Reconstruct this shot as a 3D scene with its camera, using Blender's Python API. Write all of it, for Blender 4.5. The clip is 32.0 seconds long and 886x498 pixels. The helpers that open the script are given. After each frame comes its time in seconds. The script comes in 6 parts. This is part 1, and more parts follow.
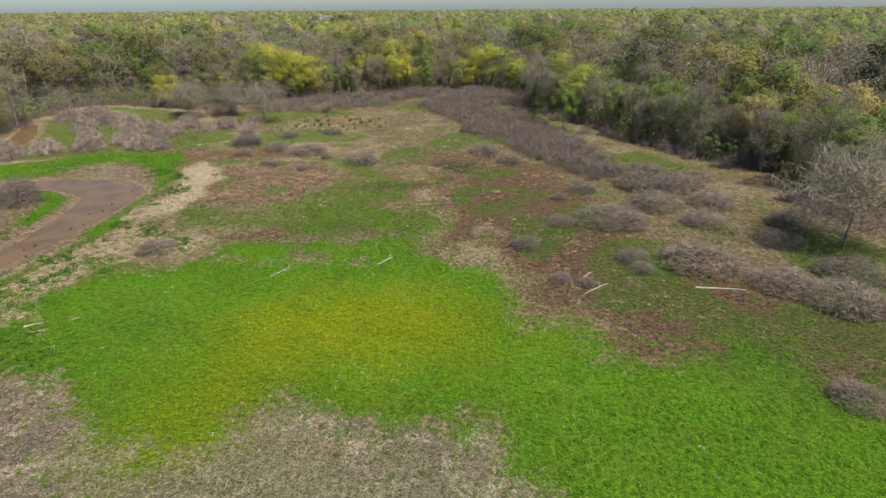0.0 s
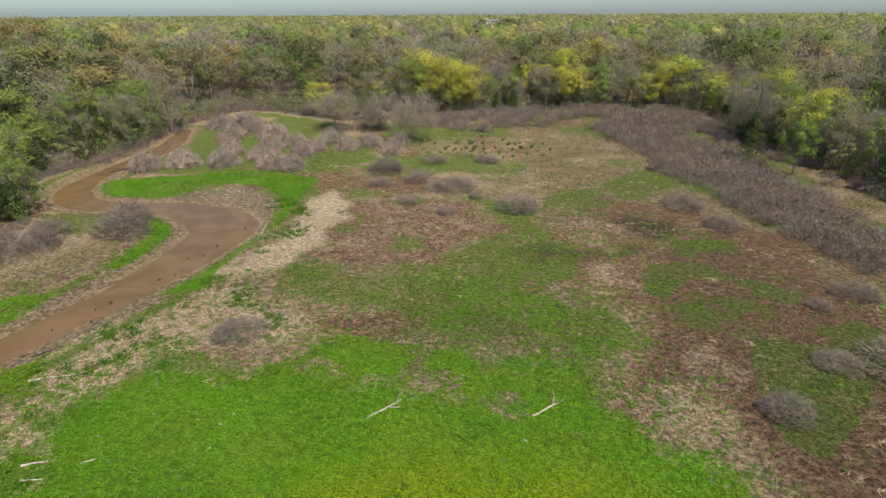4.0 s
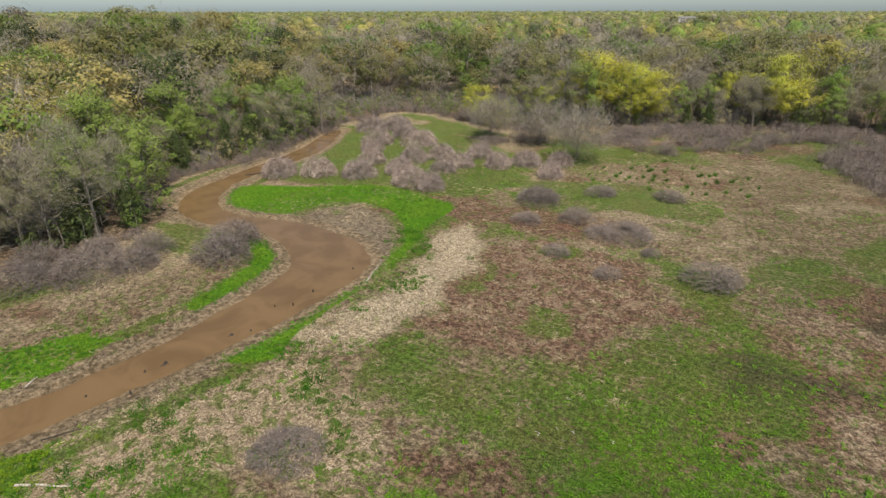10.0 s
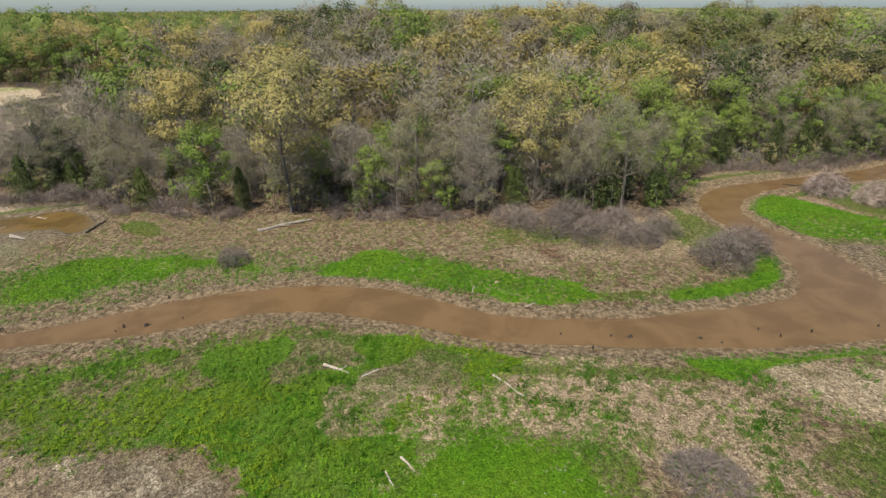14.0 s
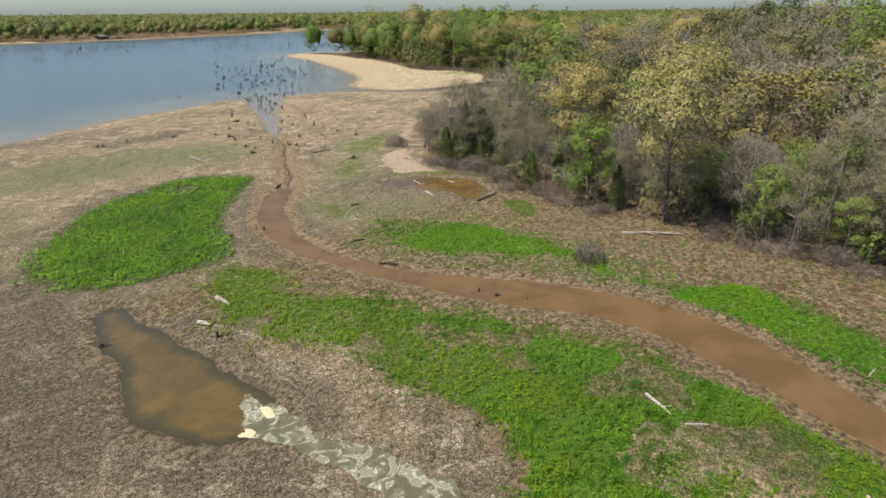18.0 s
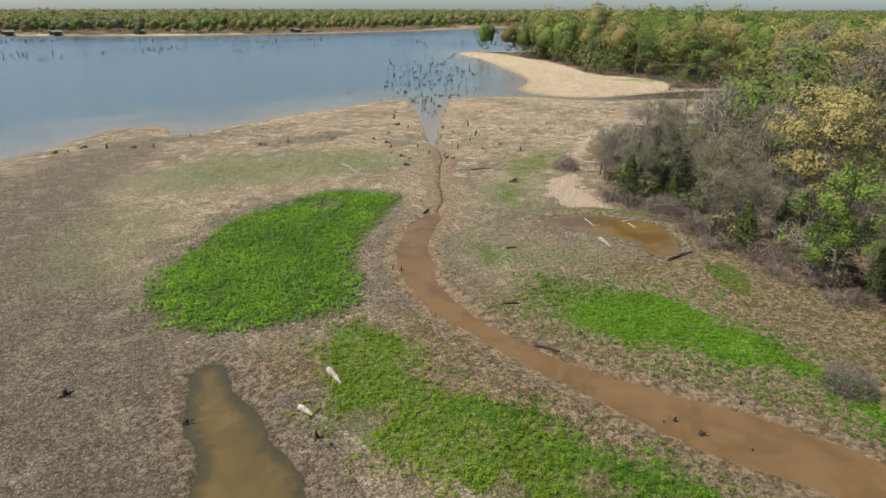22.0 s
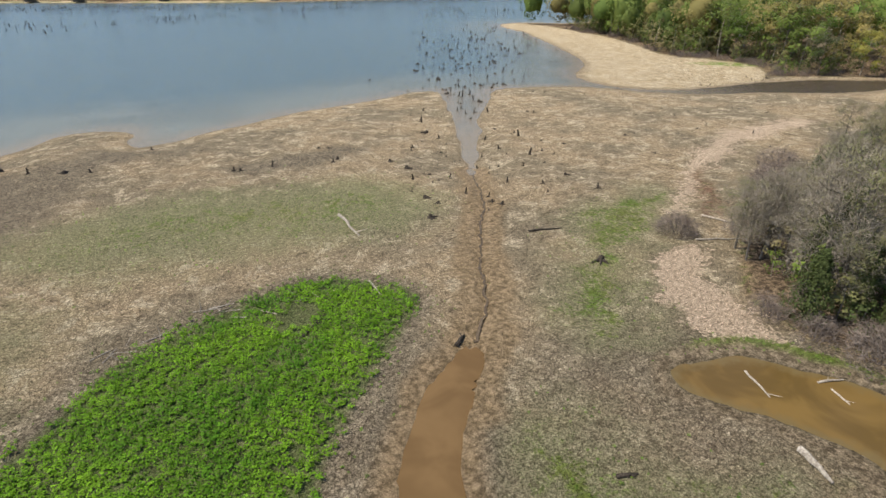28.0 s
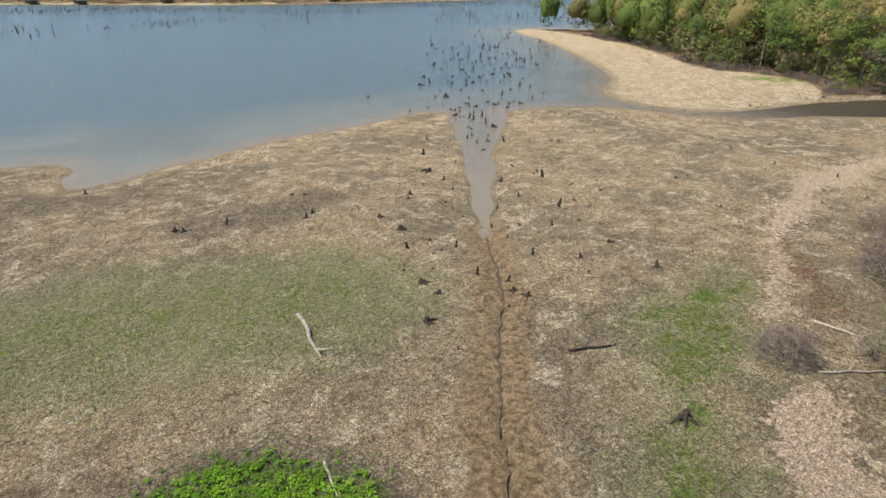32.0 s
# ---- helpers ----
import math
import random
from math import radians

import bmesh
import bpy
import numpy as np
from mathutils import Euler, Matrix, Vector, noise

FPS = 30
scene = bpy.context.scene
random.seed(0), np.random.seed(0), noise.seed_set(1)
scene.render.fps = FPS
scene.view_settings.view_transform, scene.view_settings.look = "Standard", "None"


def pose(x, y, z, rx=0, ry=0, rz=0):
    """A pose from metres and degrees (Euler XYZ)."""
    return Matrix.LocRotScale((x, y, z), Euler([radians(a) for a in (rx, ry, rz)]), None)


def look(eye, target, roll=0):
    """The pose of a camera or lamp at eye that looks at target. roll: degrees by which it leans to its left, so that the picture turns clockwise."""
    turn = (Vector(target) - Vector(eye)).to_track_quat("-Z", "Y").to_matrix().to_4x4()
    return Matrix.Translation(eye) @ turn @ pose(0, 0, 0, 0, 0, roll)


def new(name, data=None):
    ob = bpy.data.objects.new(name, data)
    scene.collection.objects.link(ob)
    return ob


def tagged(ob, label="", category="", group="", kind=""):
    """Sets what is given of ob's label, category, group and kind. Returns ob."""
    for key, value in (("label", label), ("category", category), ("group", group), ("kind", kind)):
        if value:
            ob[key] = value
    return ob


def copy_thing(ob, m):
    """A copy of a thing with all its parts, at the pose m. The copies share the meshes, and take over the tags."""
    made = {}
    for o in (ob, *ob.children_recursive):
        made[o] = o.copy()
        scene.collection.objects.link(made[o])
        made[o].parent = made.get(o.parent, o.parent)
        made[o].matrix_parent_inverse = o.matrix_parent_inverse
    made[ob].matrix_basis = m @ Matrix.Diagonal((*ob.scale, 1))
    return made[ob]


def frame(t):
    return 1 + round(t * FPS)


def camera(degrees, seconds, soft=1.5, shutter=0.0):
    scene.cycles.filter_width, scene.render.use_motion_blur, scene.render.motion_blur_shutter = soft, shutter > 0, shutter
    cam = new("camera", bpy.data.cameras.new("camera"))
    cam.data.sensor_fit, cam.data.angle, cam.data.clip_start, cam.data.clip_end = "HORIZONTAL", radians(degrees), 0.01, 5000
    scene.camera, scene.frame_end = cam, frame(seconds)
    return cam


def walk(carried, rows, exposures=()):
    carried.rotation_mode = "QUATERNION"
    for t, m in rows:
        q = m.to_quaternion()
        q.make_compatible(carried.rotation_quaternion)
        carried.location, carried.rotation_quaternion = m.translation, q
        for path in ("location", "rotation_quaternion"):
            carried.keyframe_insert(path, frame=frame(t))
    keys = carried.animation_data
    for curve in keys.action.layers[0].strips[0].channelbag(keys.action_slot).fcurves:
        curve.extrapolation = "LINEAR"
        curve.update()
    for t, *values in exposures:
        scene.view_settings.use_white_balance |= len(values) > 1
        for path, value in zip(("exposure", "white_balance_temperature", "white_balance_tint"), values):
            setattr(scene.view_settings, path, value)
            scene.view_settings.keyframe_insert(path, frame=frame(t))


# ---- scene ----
cam = camera(75.7, 32.0, soft=1.5)
PATH = [
    (0, (0.197, 13.793, 23.953), (0.049, 15.630, 23.174), -0.43),
    (0.5, (-0.776, 18.149, 23.989), (-1.057, 19.971, 23.213), -0.36),
    (1, (-1.701, 22.190, 24.033), (-2.080, 23.996, 23.261), -0.30),
    (1.5, (-2.534, 25.544, 24.057), (-2.973, 27.337, 23.287), -0.28),
    (2, (-3.251, 28.080, 24.052), (-3.760, 29.854, 23.284), -0.27),
    (2.5, (-3.867, 30.034, 24.008), (-4.425, 31.795, 23.240), -0.29),
    (3, (-4.435, 31.807, 24.005), (-5.029, 33.557, 23.239), -0.30),
    (3.5, (-4.985, 33.571, 24.023), (-5.602, 35.314, 23.259), -0.31),
    (5.5, (-9.530, 44.694, 23.801), (-10.180, 46.421, 23.029), -0.23),
    (6, (-10.343, 47.129, 23.975), (-11.001, 48.853, 23.204), -0.22),
    (6.5, (-11.104, 49.431, 24.162), (-11.766, 51.155, 23.392), -0.21),
    (7, (-11.734, 51.249, 24.280), (-12.410, 52.967, 23.511), -0.21),
    (7.5, (-12.158, 52.324, 24.280), (-12.861, 54.031, 23.510), -0.22),
    (8, (-12.371, 52.758, 24.197), (-13.109, 54.449, 23.426), -0.23),
    (8.5, (-12.420, 52.755, 24.062), (-13.217, 54.419, 23.290), -0.21),
    (9, (-12.415, 52.643, 23.970), (-13.300, 54.262, 23.198), -0.18),
    (9.5, (-12.399, 52.606, 23.883), (-13.390, 54.162, 23.111), -0.13),
    (10, (-12.398, 52.703, 23.785), (-13.500, 54.181, 23.011), -0.08),
    (10.5, (-12.392, 52.848, 23.636), (-13.628, 54.215, 22.860), -0.04),
    (11, (-12.418, 53.011, 23.469), (-13.796, 54.233, 22.690), -0.04),
    (11.5, (-12.434, 53.145, 23.341), (-13.937, 54.210, 22.560), -0.08),
    (12, (-12.406, 53.233, 23.299), (-13.997, 54.161, 22.517), -0.17),
    (12.5, (-12.360, 53.254, 23.300), (-14.044, 53.997, 22.518), -0.28),
    (13, (-12.330, 53.304, 23.283), (-14.096, 53.823, 22.501), -0.38),
    (13.5, (-12.373, 53.403, 23.275), (-14.192, 53.687, 22.495), -0.40),
    (14, (-12.491, 53.456, 23.257), (-14.333, 53.506, 22.478), -0.37),
    (14.5, (-12.617, 53.444, 23.260), (-14.451, 53.262, 22.482), -0.31),
    (15, (-12.742, 53.396, 23.256), (-14.542, 53.003, 22.479), -0.22),
    (15.5, (-12.862, 53.364, 23.255), (-14.614, 52.790, 22.478), -0.13),
    (17.5, (-14.122, 54.364, 23.034), (-15.595, 53.253, 22.263), -0.57),
    (18, (-14.823, 53.760, 22.951), (-16.294, 52.646, 22.177), -0.51),
    (18.5, (-15.635, 53.052, 22.885), (-17.105, 51.940, 22.109), -0.43),
    (19, (-16.580, 52.113, 22.866), (-17.989, 50.925, 22.090), -0.34),
    (19.5, (-17.664, 50.960, 22.884), (-18.950, 49.639, 22.108), -0.24),
    (20, (-18.918, 49.653, 22.943), (-20.126, 48.259, 22.168), -0.15),
    (20.5, (-20.244, 48.175, 23.027), (-21.435, 46.768, 22.252), -0.10),
    (21, (-21.596, 46.567, 23.130), (-22.775, 45.150, 22.355), -0.03),
    (21.5, (-22.966, 44.854, 23.252), (-24.129, 43.424, 22.474), 0.05),
    (22, (-24.362, 42.997, 23.351), (-25.468, 41.524, 22.572), 0.11),
    (22.5, (-25.764, 41.051, 23.408), (-26.815, 39.539, 22.626), 0.13),
    (23, (-27.154, 39.040, 23.453), (-28.175, 37.509, 22.670), 0.11),
    (23.5, (-28.639, 36.956, 23.490), (-29.656, 35.423, 22.706), 0.09),
    (24, (-30.244, 34.757, 23.458), (-31.260, 33.224, 22.673), 0.07),
    (24.5, (-31.835, 32.454, 23.409), (-32.850, 30.920, 22.624), 0.04),
    (26.5, (-38.455, 22.976, 23.851), (-39.444, 21.474, 22.975), -0.05),
    (27, (-40.133, 20.549, 23.880), (-41.121, 19.047, 23.003), -0.03),
    (27.5, (-41.753, 18.156, 23.960), (-42.741, 16.654, 23.084), -0.02),
    (28, (-43.295, 15.882, 24.033), (-44.282, 14.379, 23.157), -0.02),
    (28.5, (-44.741, 13.738, 24.048), (-45.729, 12.235, 23.173), -0.03),
    (29, (-46.197, 11.598, 24.094), (-47.186, 10.095, 23.220), -0.03),
    (29.5, (-47.595, 9.528, 24.114), (-48.583, 8.024, 23.240), -0.01),
    (30, (-48.986, 7.476, 24.120), (-49.966, 5.967, 23.247), 0.02),
    (30.5, (-50.402, 5.435, 24.109), (-51.371, 3.919, 23.237), 0.08),
    (31, (-51.910, 3.395, 24.092), (-52.877, 1.877, 23.221), 0.13),
    (31.5, (-53.367, 1.344, 24.014), (-54.331, -0.178, 23.143), 0.15),
    (32, (-54.800, -0.735, 23.973), (-55.762, -2.257, 23.103), 0.16),
]
walk(cam, [(t, look(eye, target, roll)) for t, eye, target, roll in PATH], [(0, 0.59, 6640, 10), (32, 0.59, 6640, 10)])

# ---- sky, sun ----
SUN_AZ, SUN_EL = radians(122.0), radians(60.0)   # compass angle from +y, clockwise
world = bpy.data.worlds.new("world")
scene.world = world
world.use_nodes = True
wn = world.node_tree
sky = wn.nodes.new("ShaderNodeTexSky")
sky.sky_type, sky.sun_disc = "NISHITA", False
sky.sun_elevation, sky.sun_rotation = SUN_EL, SUN_AZ
sky.air_density, sky.dust_density, sky.ozone_density = 1.0, 1.0, 1.5
haze = wn.nodes.new("ShaderNodeMix")
haze.data_type, haze.blend_type = "RGBA", "MULTIPLY"
haze.inputs[0].default_value, haze.inputs[7].default_value = 1.0, (0.84, 0.98, 1.16, 1)
wn.links.new(sky.outputs[0], haze.inputs[6])
wn.nodes["Background"].inputs[1].default_value = 0.088
wn.links.new(haze.outputs[2], wn.nodes["Background"].inputs[0])
sun = new("sun", bpy.data.lights.new("sun", "SUN"))
sun.data.energy, sun.data.angle, sun.data.color = 4.75, radians(0.6), (1.0, 0.94, 0.80)
to_sun = Vector((math.sin(SUN_AZ) * math.cos(SUN_EL), math.cos(SUN_AZ) * math.cos(SUN_EL), math.sin(SUN_EL)))
sun.matrix_world = look(to_sun * 300, (0, 0, 0))

# ---- plan of the place ----
WATER, LAKE = -0.2, -1.2
CREEK = [(-104, 137, 1.4), (-95, 122.5, 2.2), (-91.5, 111, 2.0), (-89.3, 102, 1.6), (-85.6, 94.6, 2.3), (-80, 90.4, 2.4),
         (-74.5, 90, 2.1), (-68.5, 91.6, 2.1), (-63, 92.2, 2.9), (-57, 91, 3.7), (-53.2, 88.3, 4.0), (-51.8, 83.5, 3.4),
         (-51, 78, 2.9), (-50.5, 72, 2.4), (-50.7, 67, 2.2), (-51, 62.5, 2.2), (-51.9, 58, 2.5), (-54, 53.8, 2.7),
         (-56, 49.5, 3.2), (-57.3, 44, 3.0), (-57, 38.5, 2.6), (-55.3, 33.5, 3.0), (-53.6, 29, 2.7), (-52, 24, 1.9),
         (-50.9, 19.5, 1.5), (-50.4, 14.8, 1.4), (-50.2, 10, 1.7), (-51.3, 4.5, 1.8), (-53.8, -1.3, 2.3),
         (-56.2, -4.6, 2.0), (-58.4, -7.0, 1.4), (-60.4, -8.7, 0.8), (-62.4, -10.2, 0.45)]
RILL = [(-59.2, -7.6, 1.2), (-62.4, -9.8, 0.7), (-64.2, -11.6, 0.35), (-66.8, -14.0, 0.2), (-69.7, -17.8, 0.16), (-71.4, -20.6, 0.2),
        (-73.6, -23.6, 0.15), (-76.7, -27.9, 0.2), (-80.6, -32.4, 0.18), (-83.0, -36.2, 0.22), (-86.0, -41.5, 0.25), (-88.6, -46.0, 0.5)]
LAKE_SHORE = [(-16.7, -78.8), (-33.2, -90.2), (-40.8, -98.8), (-47.5, -98.9), (-51.8, -93.8), (-50.3, -88.4), (-51.8, -84.6), (-58.7, -84.9),
              (-60.4, -86.7), (-71.8, -91.2), (-85.7, -95.3), (-98, -97.2), (-111, -99.8), (-115.5, -97), (-109.1, -83), (-101.9, -70.3),
              (-96.2, -60.2), (-90, -49.6), (-91.6, -48.4), (-103.8, -64.1), (-111.8, -74.9), (-120.4, -82.4), (-129, -91.5), (-139.8, -89.6),
              (-150, -82.8), (-156.7, -70.5), (-165.8, -61.5), (-178.4, -55.5), (-189.3, -48.3), (-206, -41.5), (-222, -45)]
LAKE_FAR = [(-205, -58), (-190.5, -63.4), (-168.7, -67.5), (-156.5, -78), (-158.5, -95), (-179, -112.3), (-199.8, -145.1), (-225.9, -194.2),
            (-239.6, -230.1), (-262, -240), (-300, -225), (-430, -330), (-640, -480), (-588, -576), (-432, -550), (-286, -544),
            (-178, -564), (-87, -619), (3, -673), (300, -800), (700, -900), (900, -500), (600, -150), (200, -60), (40, -62)]
CLEARING = [(-160, -24), (-140, -21), (-123, -17), (-106, -12), (-94, -9), (-87.5, -4.2), (-86, 1.5), (-86.5, 9), (-80.5, 15), (-80, 21), (-80.3, 29),
            (-79, 40), (-77.5, 50), (-77.5, 65), (-77.5, 80), (-85, 88.5), (-92, 91), (-96.5, 98), (-96, 111), (-101, 127), (-107, 141),
            (-110, 160), (-99, 167), (-76, 159), (-64, 170), (-45, 182), (-23, 195), (1, 200), (10, 180), (10, 165), (18, 150),
            (27, 131), (33, 112), (43, 103), (42, 85), (47, 70), (60, 50), (75, 20), (80, -20), (90, -70),
            (60, -150), (-60, -160), (-150, -110), (-205, -66), (-225, -40), (-185, -28), (-160, -24)]
LEAFY_BED = [(-30, -7.7), (-29.9, -3.5), (-31.9, 0.8), (-34.6, 2.4), (-38.9, 4), (-44.2, 4.1), (-48.4, -2.6), (-50.8, -7.1),
             (-56.9, -12.5), (-63.3, -18.3), (-63, -21.9), (-57.1, -26.6), (-50.4, -25.6), (-42.6, -23), (-37.8, -18.2), (-32.8, -13)]
LEAFY_STRIP = [(-39.4, 5.5), (-43.5, 6.5), (-44.6, 10.1), (-45, 16.5), (-46, 22.8), (-47.6, 27.2), (-49.3, 31.4), (-50.2, 35.8), (-51.5, 40.8),
               (-52, 45.3), (-51, 49.5), (-48.6, 54.5), (-46.8, 61.5), (-44.6, 57.4), (-42.8, 53), (-39.6, 51.5), (-34.5, 50), (-33.6, 44.8),
               (-36.3, 41.5), (-36.3, 33.4), (-36.3, 26.6), (-35.4, 21), (-35.9, 15), (-36.7, 9)]
MEADOW = [(-36, 47), (-43, 56), (-41, 61), (-33.3, 67), (-28.7, 74), (-26.5, 80), (-23, 83.5), (-18, 86), (-14.5, 90), (-13.2, 96.9), (-9.7, 101),
          (-6.6, 98), (-7.4, 88.6), (-5.9, 80), (-6, 72), (-1.3, 70.1), (2.4, 63), (3.2, 56), (8.8, 53), (13, 50.5), (18, 52.5), (23, 49), (27, 40), (22, 28), (4.5, 36), (-2, 41),
          (-10, 43.5), (-19.7, 38.9), (-25.8, 42.3)]
YELLOW = [(-20.5, 40.5), (-21.1, 49.4), (-20.2, 54.6), (-14.8, 58.1), (-7.9, 59.6), (-1.6, 57.9), (1.3, 53.3), (0, 49.3), (-6.2, 48.9),
          (-11.8, 47.8), (-15.5, 44.2), (-15.6, 40.9), (-18.3, 39.2)]
BROWN = [(-7.9, 71.9), (-1, 70.7), (2, 62.6), (3.2, 55.2), (6.7, 52.5), (12.1, 48), (20, 44), (28, 43), (35, 56.3), (28, 61),
         (23, 68), (18, 76), (16.5, 89.6), (5, 103.8), (-6.5, 95)]
BROWN_BED = [(-43.7, 97), (-41, 106.4), (-33.7, 108), (-26, 105.8), (-23.5, 95), (-26.4, 86.5), (-34.5, 84), (-39, 84)]
MARL_POND = [(-30.6, 6.6), (-32, 6.7), (-31.6, 12.3), (-31.6, 18.1), (-31.4, 21.9), (-31.7, 25.4), (-31.2, 28.3), (-30.4, 29.2),
             (-29.1, 28), (-27.7, 26.9), (-26.7, 23), (-27.4, 18), (-28.8, 15.7), (-28.9, 11.5)]
SCUM = [(-31.6, 24.5), (-32.2, 28), (-32.2, 30.9), (-33, 35), (-33.6, 39.5), (-32.6, 43), (-30.6, 39.5), (-30.0, 34.4), (-29.8, 31.2),
        (-28.2, 28.6), (-28.8, 27.2)]
AMBER_POND = [(-73.2, -1.8), (-77, -0.9), (-79.8, 1.6), (-81.3, 5), (-82, 8.7), (-79.8, 12.3), (-76.2, 13.8), (-74.2, 12.8), (-75.6, 9.6),
              (-74.8, 6.0), (-73.2, 2.6), (-72.2, 0.2)]
STRAW = [(-45, 75), (-45.5, 80.9), (-46.8, 90.9), (-48.6, 100.1), (-47.2, 107.2), (-42.9, 98), (-40.3, 89.4), (-39.6, 80.3)]
POINT_BAR = [(-65.5, 94.6), (-67, 100), (-61.9, 103.3), (-54.7, 100), (-50, 93.8), (-49.6, 88), (-54.2, 93)]
BANK_GREEN = [(-80.5, 93.5), (-83.9, 99.8), (-75.1, 106), (-68, 112), (-58.4, 111.6), (-53.4, 110.1), (-51.8, 102.2), (-48.8, 95.1), (-47.2, 89.4),
              (-46.2, 82.9), (-45.2, 77.1), (-43.8, 73.7), (-46.9, 71.1), (-47, 74.8), (-47.4, 78.6), (-48.3, 85.6), (-49.4, 92.3), (-51.8, 98.5),
              (-59.6, 104.5), (-67.5, 103), (-69, 95.4), (-75, 93.2)]
BAR_GREEN = [(-61.5, 97.5), (-60, 99.5), (-57.2, 98.6), (-57.6, 96.6), (-60, 96)]
WEST_GREEN = [(-64.3, 43.8), (-67.5, 49.9), (-63.7, 57.7), (-59.4, 66.5), (-56.1, 68), (-56.6, 58), (-60, 47.5)]
TIP_GREEN = [(-57, 74.8), (-58.1, 79.3), (-60.4, 84), (-65.9, 87.6), (-62.1, 88.6), (-58.4, 85.4), (-55.9, 80.4), (-54.9, 74.7)]
FAN_GREEN = [(-59.8, 7), (-65.4, 8.6), (-65.9, 15), (-68.9, 22), (-67, 28), (-66.5, 36), (-66.5, 42), (-63.5, 43), (-61.4, 35), (-59.6, 29.6), (-57.2, 23.4), (-55.3, 17.1), (-56.1, 11.9)]
BEACH = [(-239.6, -230.1), (-225.9, -194.2), (-199.8, -145.1), (-179, -112.3), (-158, -94.7), (-156.5, -78), (-168.7, -66.8), (-190.5, -63.4),
         (-212, -78), (-208, -104), (-222, -128.4), (-240, -164.3), (-250.4, -199.8), (-256.2, -235.2)]
PALE_BANK = [(-95.6, -19.9), (-110.8, -28.4), (-124, -33.5), (-137.3, -36.8), (-156, -36.5), (-150, -31.0), (-127.7, -29.5), (-104.5, -21.4), (-97.4, -18.6)]
PALE_FOOT = [(-87.1, -13.8), (-92.8, -12.2), (-86.6, -5.6), (-83.6, 1.7), (-81.0, 0.2), (-78.8, -2.5), (-80.3, -7.7)]
RED_SOIL = [(-106.6, -25.0), (-114.7, -28.8), (-114.9, -23.7), (-100.0, -15.2), (-96.5, -17.5)]
DIM_SOIL = [(-62, -2), (-66, -8), (-78, -10), (-80, 0), (-72, 18), (-78, 26), (-70, 34), (-64, 20)]
FLAT_GREEN = [(-36, -50), (-45.5, -55.6), (-58.4, -53.6), (-74.9, -47.5), (-76.9, -36), (-65.9, -31.8), (-53.7, -34.1), (-46.4, -36.3), (-38, -40)]
SIDE_GREEN = [(-90.1, -26.5), (-98.5, -26.8), (-101, -23.3), (-94.7, -18.8), (-89.7, -15), (-85.6, -15.1), (-81.6, -10), (-76, -4), (-71, -7), (-76, -15.5), (-83, -22)]
DARK_MUD = [(-58.3, -63.1), (-69.5, -63.5), (-79.5, -66.1), (-81.7, -62), (-73.5, -58.8), (-64.3, -59.3)]
SHORE_MUD = [(-20, -60), (-41.3, -84), (-50.5, -85.5), (-58.8, -79), (-57, -74), (-47.1, -70), (-40, -58), (-33, -40), (-28, -25), (-12, -25)]
GOLD_TAN = [(-44, 54.5), (-47.2, 58), (-47.4, 62), (-45.2, 68), (-42.7, 74), (-38.6, 75), (-33, 71), (-31.3, 69), (-33, 66.5), (-36.8, 64.5), (-40.3, 60)]
MARSH = [(-7.4, 91), (-2.8, 100.9), (10.7, 112), (14, 96), (4, 80), (-5.6, 78.6)]

NORTH_GREEN = [(-100, 150), (-75, 148), (-58, 140), (-50, 126), (-58, 112), (-85, 104), (-93, 112), (-97, 125)]
SEDGE = [(-47, 133), (-40, 150), (-28, 149), (-22, 142), (-27, 135), (-37, 133)]
SEEDED = [(-61.5, -4.3), (-66.2, -2.6), (-66.5, 4.1), (-70.9, 7.6), (-68.2, 10.7), (-63.1, 8.3), (-59.1, 7.6), (-56.6, 4.1)]
POND_GREEN = [(-71.5, -2.5), (-77, -3), (-81.5, -0.5), (-83.8, 4), (-84.6, 8.5), (-82.6, 9), (-81.5, 4), (-78.5, 0), (-74, -1.6)]
SPOT_GREEN = [(-75.4, 17.6), (-78, 18.7), (-74.8, 23), (-72.2, 22.6)]
GREEN_SPIT = [(-194, -92), (-206, -91), (-222, -80), (-245, -67), (-246, -58), (-222, -68), (-204, -80)]


def lattice(ix, iy, seed):
    n = (ix * 374761393 + iy * 668265263 + seed * 974634727) & 0x7FFFFFFF
    n = ((n ^ (n >> 13)) * 1274126177) & 0x7FFFFFFF
    return ((n ^ (n >> 16)) & 0xFFFF) / 65535.0


def speckle(x, y, size, seed):
    """Smooth value noise, 0 to 1."""
    u, v = np.asarray(x, float) / size, np.asarray(y, float) / size
    i, j = np.floor(u).astype(np.int64), np.floor(v).astype(np.int64)
    a, b = u - i, v - j
    a, b = a * a * (3 - 2 * a), b * b * (3 - 2 * b)
    return ((lattice(i, j, seed) * (1 - a) + lattice(i + 1, j, seed) * a) * (1 - b)
            + (lattice(i, j + 1, seed) * (1 - a) + lattice(i + 1, j + 1, seed) * a) * b)


def fbm(x, y, size, seed, octaves=3):
    total, weight, amp = 0.0, 0.0, 1.0
    for k in range(octaves):
        total = total + amp * speckle(x, y, size / 2 ** k, seed + k)
        weight, amp = weight + amp, amp * 0.55
    return total / weight


